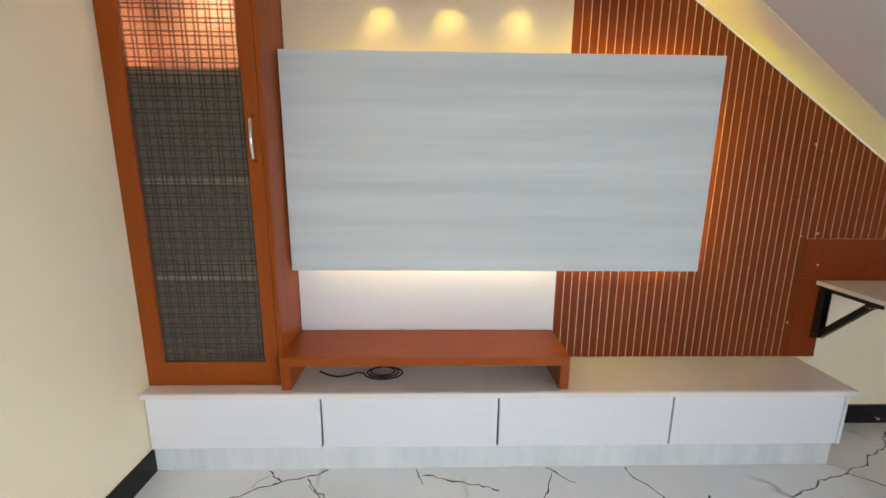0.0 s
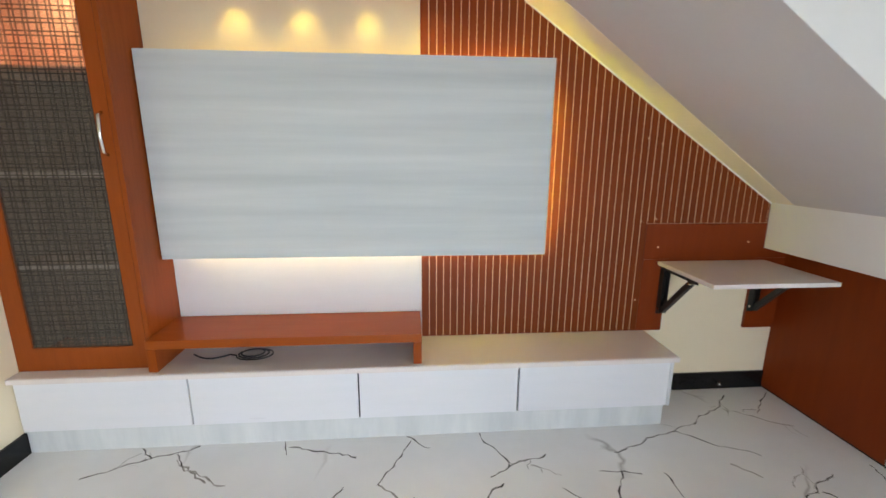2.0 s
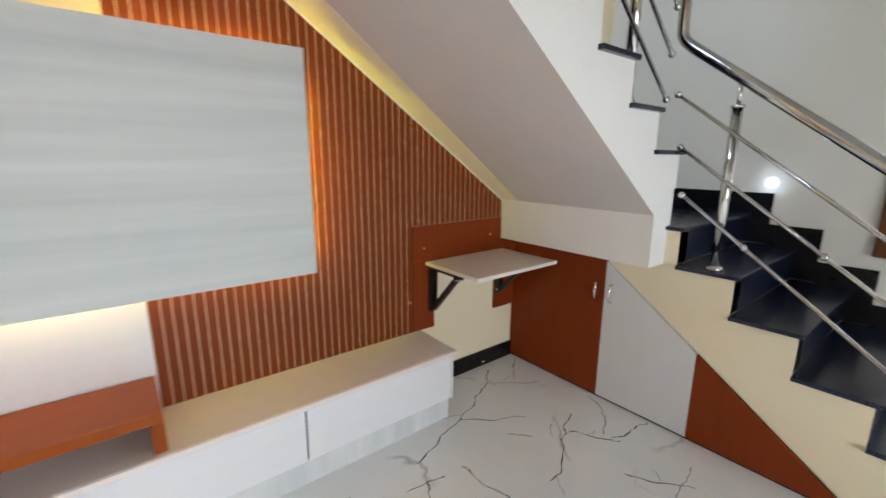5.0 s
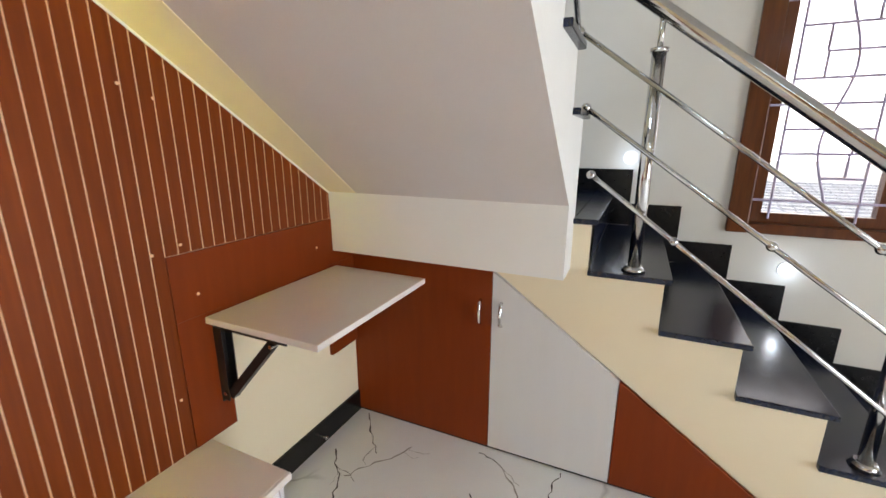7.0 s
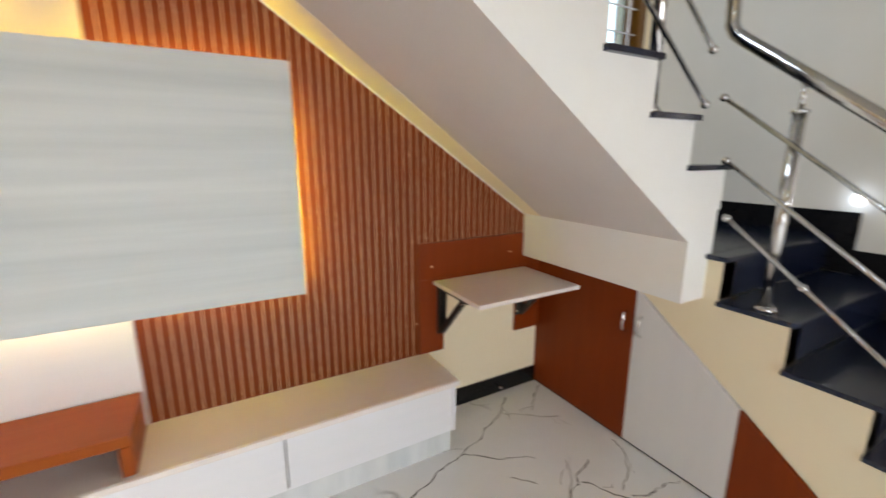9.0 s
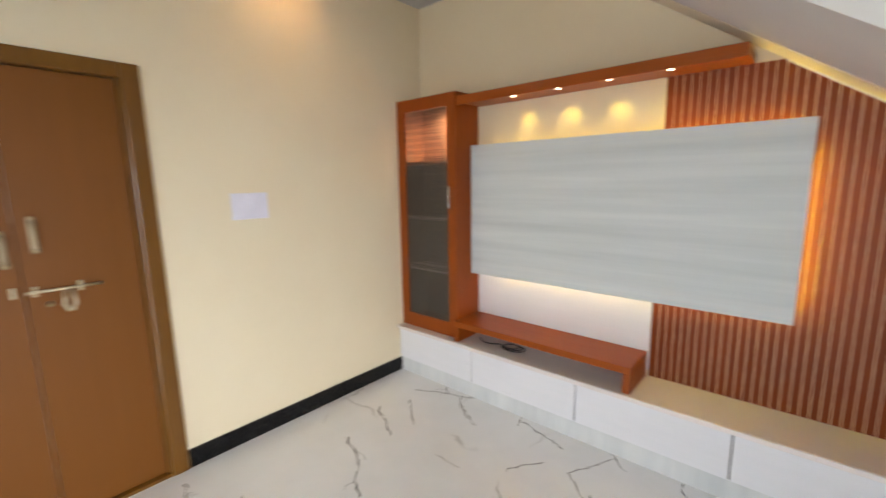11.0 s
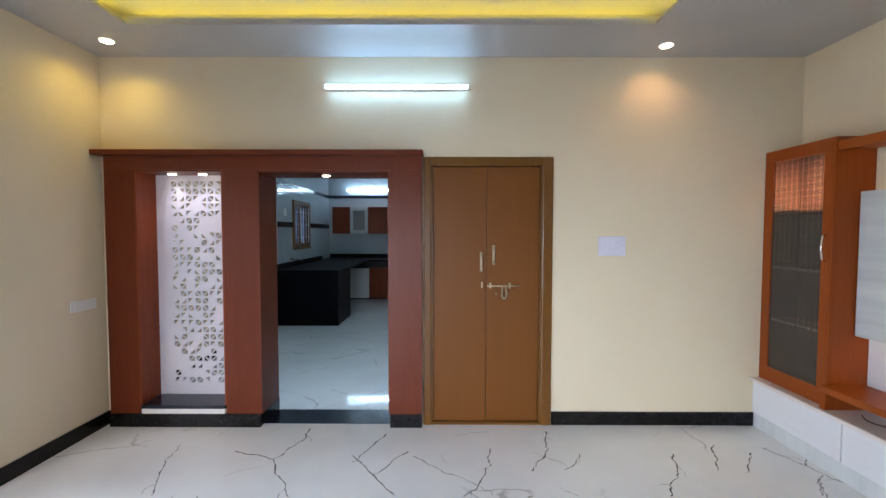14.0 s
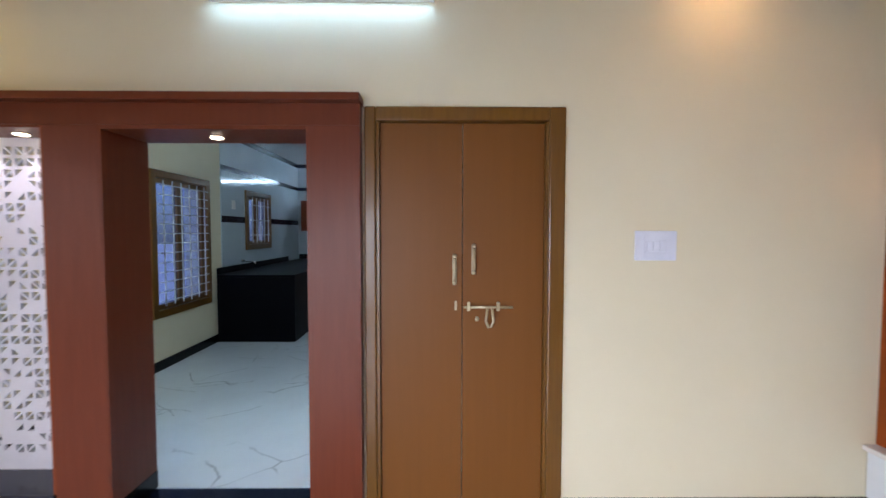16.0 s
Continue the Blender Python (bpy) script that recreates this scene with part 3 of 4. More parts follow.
def post(parent, x, y, z0, z1):
    p = part("post", rod((x, y, z0 + 0.01), (x, y, z1 - 0.1), 0.021, n=20), M_STEEL, parent, smooth=True)
    part("base_flange", rod((x, y, z0), (x, y, z0 + 0.022), 0.042, n=24, r2=0.027), M_STEEL, p, smooth=True)
    part("collar", rod((x, y, z1 - 0.106), (x, y, z1 - 0.094), 0.027, n=20), M_STEEL, p, smooth=True)
    part("pin", rod((x, y, z1 - 0.095), (x, y, z1), 0.009, n=12), M_STEEL, p, smooth=True)


def line_z(y, z_at, slope=0.744):
    return z_at + slope * (y - 1.0)


post(railing, RX, 1.02, LEVELS[1], 1.68)
post(railing, RX, 0.30, LEVELS[4], line_z(0.30, 1.675) - 0.01)
post(railing, RX, -0.10, LEVELS[5], line_z(-0.10, 1.675) - 0.01)
rail_pts = [(RX, -0.22, line_z(-0.22, 1.68))] + [(RX, y, line_z(y, 1.68)) for y in (0.2, 0.6, 1.0, 1.22)]
rail_pts += [(RX, 1.262, 1.878), (RX - 0.002, 1.278, 1.91), (RX - 0.005, 1.28, 1.96), (RX - 0.025, 1.275, 2.14), (RX - 0.05, 1.27, 2.2),
             (RX - 0.11, 1.27, 2.26), (2.4, 1.27, 2.66), (1.6, 1.27, 3.24)]
part("handrail", tube_path(rail_pts, 0.0245, 18), M_STEEL, railing, smooth=True)
for y_top, z_top, slope, knob_y in ((1.258, 1.65, 0.742, 0.404), (1.22, 1.415, 0.73, 0.65), (1.187, 1.195, 0.755, 0.912)):
    x = RX - 0.028
    r = part("rod", rod((x, y_top, z_top), (x, -0.2, z_top - slope * (y_top + 0.2)), 0.0085, n=12), M_STEEL, railing, smooth=True)
    part("end_ball", ball((x, y_top, z_top), 0.016), M_STEEL, r, smooth=True)
    part("joint", ball((x, knob_y, z_top - slope * (y_top - knob_y)), 0.016), M_STEEL, r, smooth=True)
post(railing, 2.615, 1.27, 1.5745, 2.47)
post(railing, 1.64, 1.27, 1.400 + 0.1745 * 5, 3.19)
for x_a, z_a in ((2.89, 1.615), (2.895, 1.80), (2.90, 1.985)):
    r = part("rod", rod((x_a, 1.242, z_a), (1.5, 1.242, z_a + 0.735 * (x_a - 1.5)), 0.0085, n=12), M_STEEL, railing, smooth=True)
    part("end_ball", ball((x_a, 1.242, z_a), 0.016), M_STEEL, r, smooth=True)

# step lights in the east wall
for y, z in ((1.085, 1.228), (0.330, 0.702)):
    s = thing("step_light", (EX - 0.005, y, z), "small round white step light set in the wall", "step light", "lights along the stairs")
    part("rim", rod((EX - 0.006, y, z), (EX, y, z), 0.036, n=24), M_PLASTIC, s)
    part("lens", rod((EX - 0.011, y, z), (EX - 0.0065, y, z), 0.02, n=24), L_STEP, s)
    lamp("step_light_beam", "POINT", (EX - 0.04, y, z - 0.005), (3, y, 0), 0.32, (0.5, 0.72, 1.0), 0.022)

# cupboard doors under the stairs
cup = thing("understair_cupboard", (SX, 1.3, 0), "cupboard under the stairs with red-brown and grey doors", "cupboard")


def foot(y):
    return min(0.853, 0.72 * (y - 0.392))


def cup_door(y0, y1, mat, label):
    pts = [(y0, 0.012), (y1, 0.012), (y1, foot(y1))]
    if foot(y0) < 0.85 < foot(y1):
        pts.append((1.575, 0.853))
    if foot(y0) > 0.013:
        pts.append((y0, foot(y0)))
    return part("door", prism(pts, 0, SX - 0.016, SX + 0.004), mat, cup, label)


def pull(parent, x, y, z0, z1, out=-1):
    pts = [(x, y, z0), (x + out * 0.018, y, z0 + 0.01), (x + out * 0.024, y, (z0 + z1) / 2), (x + out * 0.018, y, z1 - 0.01), (x, y, z1)]
    part("handle", tube_path(pts, 0.0065, 8), M_CHROME, parent, "chrome bow handle", smooth=True)


d1 = cup_door(1.5195, NY - 0.003, M_DOORRED, "red-brown laminate door")
d2 = cup_door(1.0245, 1.5165, M_GREYDOOR, "grey-white laminate door")
d3 = cup_door(0.41, 1.0215, M_DOORRED, "red-brown triangular laminate door")
pull(d1, SX - 0.016, 1.565, 0.586, 0.687)
pull(d2, SX - 0.016, 1.478, 0.586, 0.687)

# Near-black strip stands for the shaded gap below the doors.
part("gap_shade_strip", boxes((SX - 0.011, SX + 0.004, 0.42, NY - 0.013, 0.0005, 0.0115)), M_GAP, cup, "dark strip for the shade in the gap under the doors")

# ---- television wall ----
BASE_X1, BASE_Y = 2.213, 1.876
base = thing("low_cabinet", (0.7, 2.0, 0), "long low white drawer cabinet along the wall", "cabinet")
part("plinth", boxes((WX, 2.202, 1.889, NY, 0, 0.113)), M_PLINTH, base, "pale grey streaked marble plinth")
part("carcass", boxes((WX, BASE_X1 - 0.002, BASE_Y + 0.018, NY, 0.114, 0.356)), M_GAP, base)
part("side_panel", boxes((BASE_X1 - 0.0015, BASE_X1 + 0.012, BASE_Y, NY, 0.114, 0.356)), M_WHITELAM, base)
edges = (WX + 0.004, -0.087, 0.677, 1.443, BASE_X1 - 0.002)
for a, b in zip(edges, edges[1:]):
    part("drawer_front", soft_box(a + 0.004, b - 0.004, BASE_Y, BASE_Y + 0.017, 0.116, 0.352, 0.0015), M_WHITELAM, base, "white laminate drawer front")
worktop = thing("cabinet_top", (0.7, 2.0, 0.357), "pale stone top lying on the low cabinet", "worktop")
part("slab", soft_box(WX + 0.002, 2.236, 1.862, NY - 0.002, 0.357, 0.387, 0.003), M_TOP, worktop)
part("front_edge", soft_box(WX + 0.002, 2.238, 1.853, 1.8615, 0.362, 0.3865, 0.004), M_TOP, worktop)

bench = thing("raised_shelf", (0.36, 2.0, 0.387), "orange-brown wooden raised shelf standing on the cabinet top", "shelf")
part("shelf_board", soft_box(-0.248, 0.976, 1.880, 2.176, 0.497, 0.538), M_ORANGE_H, bench)
part("leg", soft_box(-0.248, -0.208, 1.880, 2.176, 0.3875, 0.4965), M_ORANGE, bench)
part("leg", soft_box(0.936, 0.976, 1.880, 2.176, 0.3875, 0.4965), M_ORANGE, bench)

back = thing("wall_panelling", (0.4, NY, 0.4), "white and cream back panel behind the floating board", "wall panel")
part("lower_panel", boxes((-0.246, 0.984, NY - 0.018, NY - 0.001, 0.388, 0.98)), M_WHITELAM, back, "white laminate panel")
part("upper_panel", boxes((-0.246, 0.984, NY - 0.018, NY - 0.001, 0.981, 2.056)), M_WALL, back, "cream panel washed by spotlights")

# floating panel with its hidden light strips
board = thing("floating_panel", (0.68, 2.09, 0.86), "large grey-white streaked panel with hidden amber light strips", "tv panel")
part("board", soft_box(-0.24, 1.602, 2.083, 2.103, 0.86, 1.783, 0.002), M_PANEL, board)
part("edge_band", boxes((1.6025, 1.605, 2.083, 2.103, 0.86, 1.783)), M_TOP, board)
part("batten", boxes((0.0, 1.45, 2.1035, NY - 0.02, 1.62, 1.66), (0.0, 1.45, 2.1035, NY - 0.02, 0.98, 1.02)), M_WHITELAM, board)
part("led_strip", boxes((-0.15, 0.96, 2.125, 2.14, 0.893, 0.90)), L_LED, board, "amber light strip")
part("led_strip", boxes((1.0, 1.54, 2.15, 2.158, 0.893, 0.90)), L_LED_LOW, board, "amber light strip")
part("led_strip", boxes((-0.15, 0.96, 2.125, 2.14, 1.735, 1.742)), L_LED_TOP, board, "amber light strip")
part("led_strip", boxes((1.0, 1.54, 2.125, 2.14, 1.735, 1.742)), L_LED_LOW, board, "amber light strip")
part("led_strip", boxes((1.556, 1.564, 2.1035, 2.113, 0.91, 1.64)), L_LED_SIDE, board, "amber light strip")

# shelf across the top with four small spotlights
canopy = thing("top_canopy", (0.5, 2.05, 2.05), "orange-brown wooden canopy with small spotlights", "canopy")
part("canopy_board", soft_box(-0.246, 1.352, 1.954, NY - 0.001, 2.058, 2.098), M_ORANGE_H, canopy)
part("fascia", soft_box(-0.246, 1.354, 1.935, 1.9535, 2.042, 2.10), M_ORANGE_H, canopy)
part("end_cap", boxes((1.3525, 1.356, 1.9545, NY - 0.001, 2.058, 2.098)), M_ORANGE, canopy)
for x in (0.165, 0.460, 0.752, 1.044):
    s = thing("spotlight", (x, 1.99, 2.056), "small round recessed spotlight under the canopy", "spotlight", "spotlights over the television panel")
    part("rim", rod((x, 1.99, 2.052), (x, 1.99, 2.0575), 0.025, n=20), M_CHROME, s)
    part("lens", rod((x, 1.99, 2.049), (x, 1.99, 2.0518), 0.015, n=20), L_SPOT, s)
    lamp("spotlight_beam", "SPOT", (x, 2.09, 2.044), (x, 2.16, 1.86), 1.7, (1.0, 0.79, 0.16), 0.008, cone=76, blend=1.0)

# tall glazed cabinet
CX0, CX1, CY = WX + 0.002, -0.249, 1.925
tall = thing("glazed_cabinet", (-0.54, 2.06, 0.387), "tall orange-brown cabinet with a checked glass door", "display cabinet")
part("side", boxes((CX1 - 0.018, CX1, CY + 0.021, NY - 0.001, 0.3875, 2.133)), M_ORANGE, tall)
part("side", boxes((CX0, CX0 + 0.018, CY + 0.021, NY - 0.001, 0.3875, 2.133)), M_ORANGE, tall)
part("top", boxes((CX0 + 0.018, CX1 - 0.018, CY + 0.021, NY - 0.001, 2.112, 2.133)), M_ORANGE_H, tall)
part("bottom", boxes((CX0 + 0.018, CX1 - 0.018, CY + 0.021, NY - 0.001, 0.3875, 0.43)), M_ORANGE_H, tall)
# Lamplight is put into the top tone, shade and reflection into the grey.
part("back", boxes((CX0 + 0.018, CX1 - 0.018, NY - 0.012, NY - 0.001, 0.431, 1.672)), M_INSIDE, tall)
part("back", boxes((CX0 + 0.018, CX1 - 0.018, NY - 0.012, NY - 0.001, 1.673, 2.111)), M_INSIDE_LIT, tall)
part("shelf", boxes((CX0 + 0.019, CX1 - 0.019, CY + 0.03, NY - 0.013, 1.662, 1.684)), M_INSIDE_LIT, tall)
part("shelf", boxes((CX0 + 0.019, CX1 - 0.019, CY + 0.03, NY - 0.013, 1.248, 1.268)), M_TOP, tall)
part("shelf", boxes((CX0 + 0.019, CX1 - 0.019, CY + 0.03, NY - 0.013, 0.854, 0.874)), M_TOP, tall)
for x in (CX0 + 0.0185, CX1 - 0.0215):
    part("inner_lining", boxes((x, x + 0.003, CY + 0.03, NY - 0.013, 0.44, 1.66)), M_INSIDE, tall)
    part("inner_lining", boxes((x, x + 0.003, CY + 0.03, NY - 0.013, 1.686, 2.11)), M_INSIDE_LIT, tall)
door = part("door", boxes((CX0, -0.752, CY, CY + 0.02, 0.389, 2.132), (-0.326, CX1 - 0.02, CY, CY + 0.02, 0.389, 2.132),
                          (-0.752, -0.326, CY, CY + 0.02, 0.389, 0.497), (-0.752, -0.326, CY, CY + 0.02, 2.046, 2.132)), M_ORANGE, tall, "orange-brown framed door")
part("door_edge", boxes((CX1 - 0.0175, CX1, CY, CY + 0.02, 0.389, 2.132)), M_ORANGE, tall)
part("pane", boxes((-0.7515, -0.3265, CY + 0.008, CY + 0.013, 0.4975, 2.0455)), M_GLASS, door, "smoky checked glass")
part("handle", tube_path([(-0.297, CY, 1.340), (-0.297, CY - 0.022, 1.352), (-0.297, CY - 0.03, 1.42), (-0.297, CY - 0.022, 1.495), (-0.297, CY, 1.507)], 0.007, 10), M_CHROME, door, "chrome bow handle", smooth=True)
part("hinge", boxes((-0.748, -0.74, CY + 0.014, CY + 0.03, 1.50, 1.53)), M_CHROME, door)
part("lamp", rod((-0.53, 2.06, 2.104), (-0.53, 2.06, 2.111), 0.03, n=20), L_SPOT, tall, "small warm cabinet lamp")
lamp("cabinet_lamp_beam", "SPOT", (-0.53, 2.06, 2.10), (-0.53, 2.08, 1.5), 26, (1.0, 0.78, 0.55), 0.025, cone=150, blend=0.9)

# cable left under the raised shelf
cable = tagged(new("power_cable", mesh_of("power_cable", tube_path(
    [(-0.13 + 0.19 * k / 14, 2.04 - 0.05 * math.sin(k / 14 * 3.1), 0.3925) for k in range(14)]
    + [(0.17 + (0.092 - 0.0011 * k) * math.cos(3.2 + k * 0.42), 2.02 - 0.0006 * k + (0.06 - 0.0006 * k) * math.sin(3.2 + k * 0.42), 0.3925 + 0.0006 * k) for k in range(44)], 0.0038, 8), M_CABLE, True)),
    "coiled black cable lying on the cabinet top", "cable")

# slatted panelling under the stairs
slats = thing("slatted_panel", (1.9, NY, 0.388), "red-brown vertical slat panelling with pale grooves", "wall panel")
PITCH, GROOVE, SX0 = 0.0375, 0.004, 0.986


def slat_top(x):
    return min(2.056, soffit(x) - 0.002)


bx1 = BX - 0.003
part("backing", prism([(SX0, 0.3875), (2.186, 0.3875), (2.186, 0.996), (bx1, 0.996), (bx1, slat_top(bx1)), (1.47, 2.056), (SX0, 2.056)], 1, NY - 0.012, NY - 0.001), M_GROOVE, slats)
n_slats = int((bx1 - SX0) / PITCH) + 1
for i in range(n_slats):
    a = SX0 + i * PITCH + (GROOVE if i else 0.0)
    b = min(SX0 + (i + 1) * PITCH, bx1)
    if b - a < 0.005:
        continue
    z0 = 0.388 if b < 2.19 else 0.997
    pts = [(a, z0), (b, z0), (b, slat_top(b))]
    if slat_top(a) >= 2.0559 > slat_top(b):
        pts.append((BX - (2.056 - BZ + 0.002) / SLOPE, 2.056))
    pts.append((a, slat_top(a)))
    part("slat", prism(pts, 1, NY - 0.0138, NY - 0.0122), M_SLAT, slats)
mount = thing("table_mounting_board", (2.6, NY, 0.4), "plain red-brown board behind the folding table", "wall panel")
part("upright", boxes((2.188, 2.332, NY - 0.0168, NY - 0.001, 0.388, 0.80)), M_DOORRED, mount)
part("upright", boxes((2.83, SX - 0.018, NY - 0.0168, NY - 0.001, 0.388, 0.80)), M_DOORRED, mount)
part("crosspiece", prism([(2.188, 0.801), (2.3325, 0.801), (2.3325, 0.77), (2.8295, 0.77), (2.8295, 0.801), (SX - 0.018, 0.801), (SX - 0.018, 0.8555), (bx1, 0.8555), (bx1, 0.995), (2.188, 0.995)],
                         1, NY - 0.0168, NY - 0.001), M_DOORRED, mount)

for x, z in ((2.144, 1.436), (2.222, 1.409), (2.154, 1.009), (2.166, 0.569), (2.234, 1.022)):
    part("screw_cap", rod((x, NY - 0.0152, z), (x, NY - 0.0137, z), 0.0045, n=10), M_GROOVE, slats)
for x, z in ((2.262, 0.868), (2.775, 0.892)):
    part("screw_cap", rod((x, NY - 0.0185, z), (x, NY - 0.0167, z), 0.005, n=10), M_GROOVE, mount)
bead = [(1.47, 2.055), (bx1, slat_top(bx1) - 0.001), (bx1, slat_top(bx1) - 0.008), (1.47, 2.048)]
part("filler_bead", prism(bead, 1, NY - 0.018, NY - 0.0139), M_WHITE_WALL, slats, "white filler bead under the stair soffit")
hook = thing("skirting_hook", (2.725, NY - 0.02, 0.045), "tiny metal door stop on the black skirting", "door stop")
part("stem", rod((2.725, NY - 0.012, 0.045), (2.725, NY - 0.035, 0.045), 0.005, n=10), M_CHROME, hook, smooth=True)
part("tip", ball((2.725, NY - 0.037, 0.045), 0.009), M_CHROME, hook, smooth=True)

table = thing("folding_table", (2.54, 1.95, 0.78), "white folding wall table on black steel brackets", "table")
part("tabletop", soft_box(2.27, 2.885, 1.75, NY - 0.018, 0.769, 0.79, 0.003), M_TOP, table)
for x in (2.31, 2.85):
    b = part("bracket", boxes((x - 0.019, x + 0.019, NY - 0.022, NY - 0.017, 0.49, 0.768), (x - 0.019, x - 0.016, NY - 0.052, NY - 0.022, 0.50, 0.75),
                              (x + 0.016, x + 0.019, NY - 0.052, NY - 0.022, 0.50, 0.75)), M_BRACKET, table, "black steel folding bracket")
    part("arm", boxes((x - 0.016, x + 0.016, 1.885, NY - 0.023, 0.7645, 0.7685), (x - 0.0155, x - 0.0125, 1.885, NY - 0.053, 0.745, 0.764)), M_BRACKET, b)
    part("strut", prism([(NY - 0.058, 0.505), (NY - 0.028, 0.515), (1.955, 0.752), (1.928, 0.742)], 0, x - 0.012, x + 0.010), M_BRACKET, b)
    for y, z in ((NY - 0.04, 0.525), (1.942, 0.735)):
        part("bolt", rod((x - 0.024, y, z), (x + 0.022, y, z), 0.007, n=10), M_CHROME, b)

# ---- west wall: surround, jali niche, door ----
AX = -0.77
arch = thing("opening_surround", (AX, -2, 0.1), "maroon-brown wooden surround framing the opening and the niche", "door surround")
for y0, y1 in ((-3.15, -2.92), (-2.245, -1.98), (-0.972, -0.724)):
    part("pier", boxes((WX, AX, y0, y1, SK, 1.995)), M_ARCH, arch)
part("lintel", boxes((WX, AX, -3.15, -0.724, 1.9955, 2.10)), M_ARCH, arch)
part("ledge", soft_box(WX, -0.712, SY + 0.002, -0.716, 2.1005, 2.136, 0.003), M_ARCH, arch, "projecting wooden ledge")
part("lining", boxes((-1.10, AX - 0.001, -1.9795, -1.968, SK, 1.994)), M_ARCH, arch)
part("lining", boxes((-1.10, AX - 0.001, -0.984, -0.9725, SK, 1.994)), M_ARCH, arch)
part("lining", boxes((-1.10, AX - 0.001, -1.967, -0.985, 1.975, 1.994)), M_ARCH, arch)
part("lining", boxes((-1.08, AX - 0.001, -2.9195, -2.908, 0.171, 1.994)), M_NICHE, arch, "orange-brown niche lining")
part("lining", boxes((-1.08, AX - 0.001, -2.257, -2.2455, 0.171, 1.994)), M_NICHE, arch, "orange-brown niche lining")
part("lining", boxes((-1.08, AX - 0.001, -2.907, -2.258, 1.98, 1.994)), M_ARCH, arch)
for y0, y1 in ((-3.155, -1.98), (-0.972, -0.724)):
    part("skirting", boxes((WX, AX + 0.008, y0, y1, 0, SK - 0.001)), M_BLACKSKIRT, arch, "black granite skirting")
part("skirting", boxes((-1.10, WX, -1.98, -1.964, 0.0065, SK - 0.001)), M_BLACKSKIRT, arch)
part("niche_front", boxes((WX, AX + 0.004, -2.907, -2.258, SK, 0.142)), M_PLASTIC, arch, "white band under the niche sill")
part("niche_sill", boxes((-1.08, AX + 0.002, -2.907, -2.258, 0.1425, 0.17)), M_BLACK, arch, "black granite sill")
for x, y in ((-0.90, -2.71), (-0.90, -2.47), (-0.94, -1.50)):
    s = thing("downlight", (x, y, 1.975), "small recessed downlight in the surround", "downlight", "lights in the surround")
    zt = 1.979 if y < -2 else 1.974
    part("rim", rod((x, y, zt - 0.004), (x, y, zt), 0.04, n=24), M_CHROME, s)
    part("lens", rod((x, y, zt - 0.008), (x, y, zt - 0.0042), 0.03, n=24), L_SPOT, s)
    lamp("downlight_beam", "SPOT", (x, y, zt - 0.015), (x - 0.03, y, 0), 6 if y < -2 else 3, (0.94, 0.9, 1.0), 0.03, cone=110, blend=0.9)


def jali_mesh(y0, y1, z0, z1, x0, x1, seed):
    """A board pierced by pairs of right-angled triangles, set out on a square grid with many cells left whole."""
    rnd = random.Random(seed)
    pitch, bm = 0.06, bmesh.new()
    ny, nz = int((y1 - y0 - 0.16) / pitch), int((z1 - z0 - 0.12) / pitch)
    oy, oz = y0 + 0.115, z0 + 0.09

    def rect(a, b, c, d):
        if b - a > 1e-5 and d - c > 1e-5:
            box(bm, x0, x1, a, b, c, d)

    def tri(*pts):
        lo, hi = [bm.verts.new((x0, *p)) for p in pts], [bm.verts.new((x1, *p)) for p in pts]
        bm.faces.new(lo)
        bm.faces.new(hi[::-1])
        for i in range(len(pts)):
            j = (i + 1) % len(pts)
            bm.faces.new((lo[i], hi[i], hi[j], lo[j]))

    border = [(y0, y1, z0, oz), (y0, y1, oz + nz * pitch, z1), (y0, oy, oz, oz + nz * pitch), (oy + ny * pitch, y1, oz, oz + nz * pitch)]
    e, g, w = 0.008, 0.0055, pitch
    for i in range(ny):
        for k in range(nz):
            a, c = oy + i * w, oz + k * w
            b, d = a + w, c + w
            how = rnd.choice((0, 1, 2, 3, 3))
            if how == 0:
                rect(a, b, c, d)
                continue
            rect(a, b, c, c + e)
            rect(a, b, d - e, d)
            rect(a, a + e, c + e, d - e)
            rect(b - e, b, c + e, d - e)
            p, q, r, s = a + e, b - e, c + e, d - e
            if rnd.random() < 0.7:
                tri((p, r), (p + g, r), (q, s - g), (q, s), (q - g, s), (p, r + g))
                if how == 1:
                    tri((p + g, r), (q, r), (q, s - g))
                elif how == 2:
                    tri((p, r + g), (q - g, s), (p, s))
            else:
                tri((p, s), (p, s - g), (q - g, r), (q, r), (q, r + g), (p + g, s))
                if how == 1:
                    tri((p, r), (q - g, r), (p, s - g))
                elif how == 2:
                    tri((q, s), (p + g, s), (q, r + g))
    return bm, border


jali = thing("jali_screen", (-1.0, -2.58, 0.171), "white board screen pierced with small triangles, standing in the niche", "screen")
pierced, border = jali_mesh(-2.9075, -2.2575, 0.171, 1.979, -1.01, -0.995, 4)
tagged(part("pierced_panel", pierced, M_JALI, jali), kind="stuff")
for a, b, c, d in border:
    part("border", boxes((-1.01, -0.995, a, b, c, d)), M_JALI, jali)

door_1 = thing("door_1", (WX, -0.21, 0), "brown veneered double door in a varnished teak frame", "door", kind="structure")
for y0, y1, z0, z1 in ((-0.711, -0.655, 0, 2.10), (0.207, 0.287, 0, 2.10), (-0.655, 0.207, 2.03, 2.10)):
    part("door_frame", soft_box(-0.93, WX + 0.022, y0, y1, z0, z1, 0.008), M_FRAME, door_1)
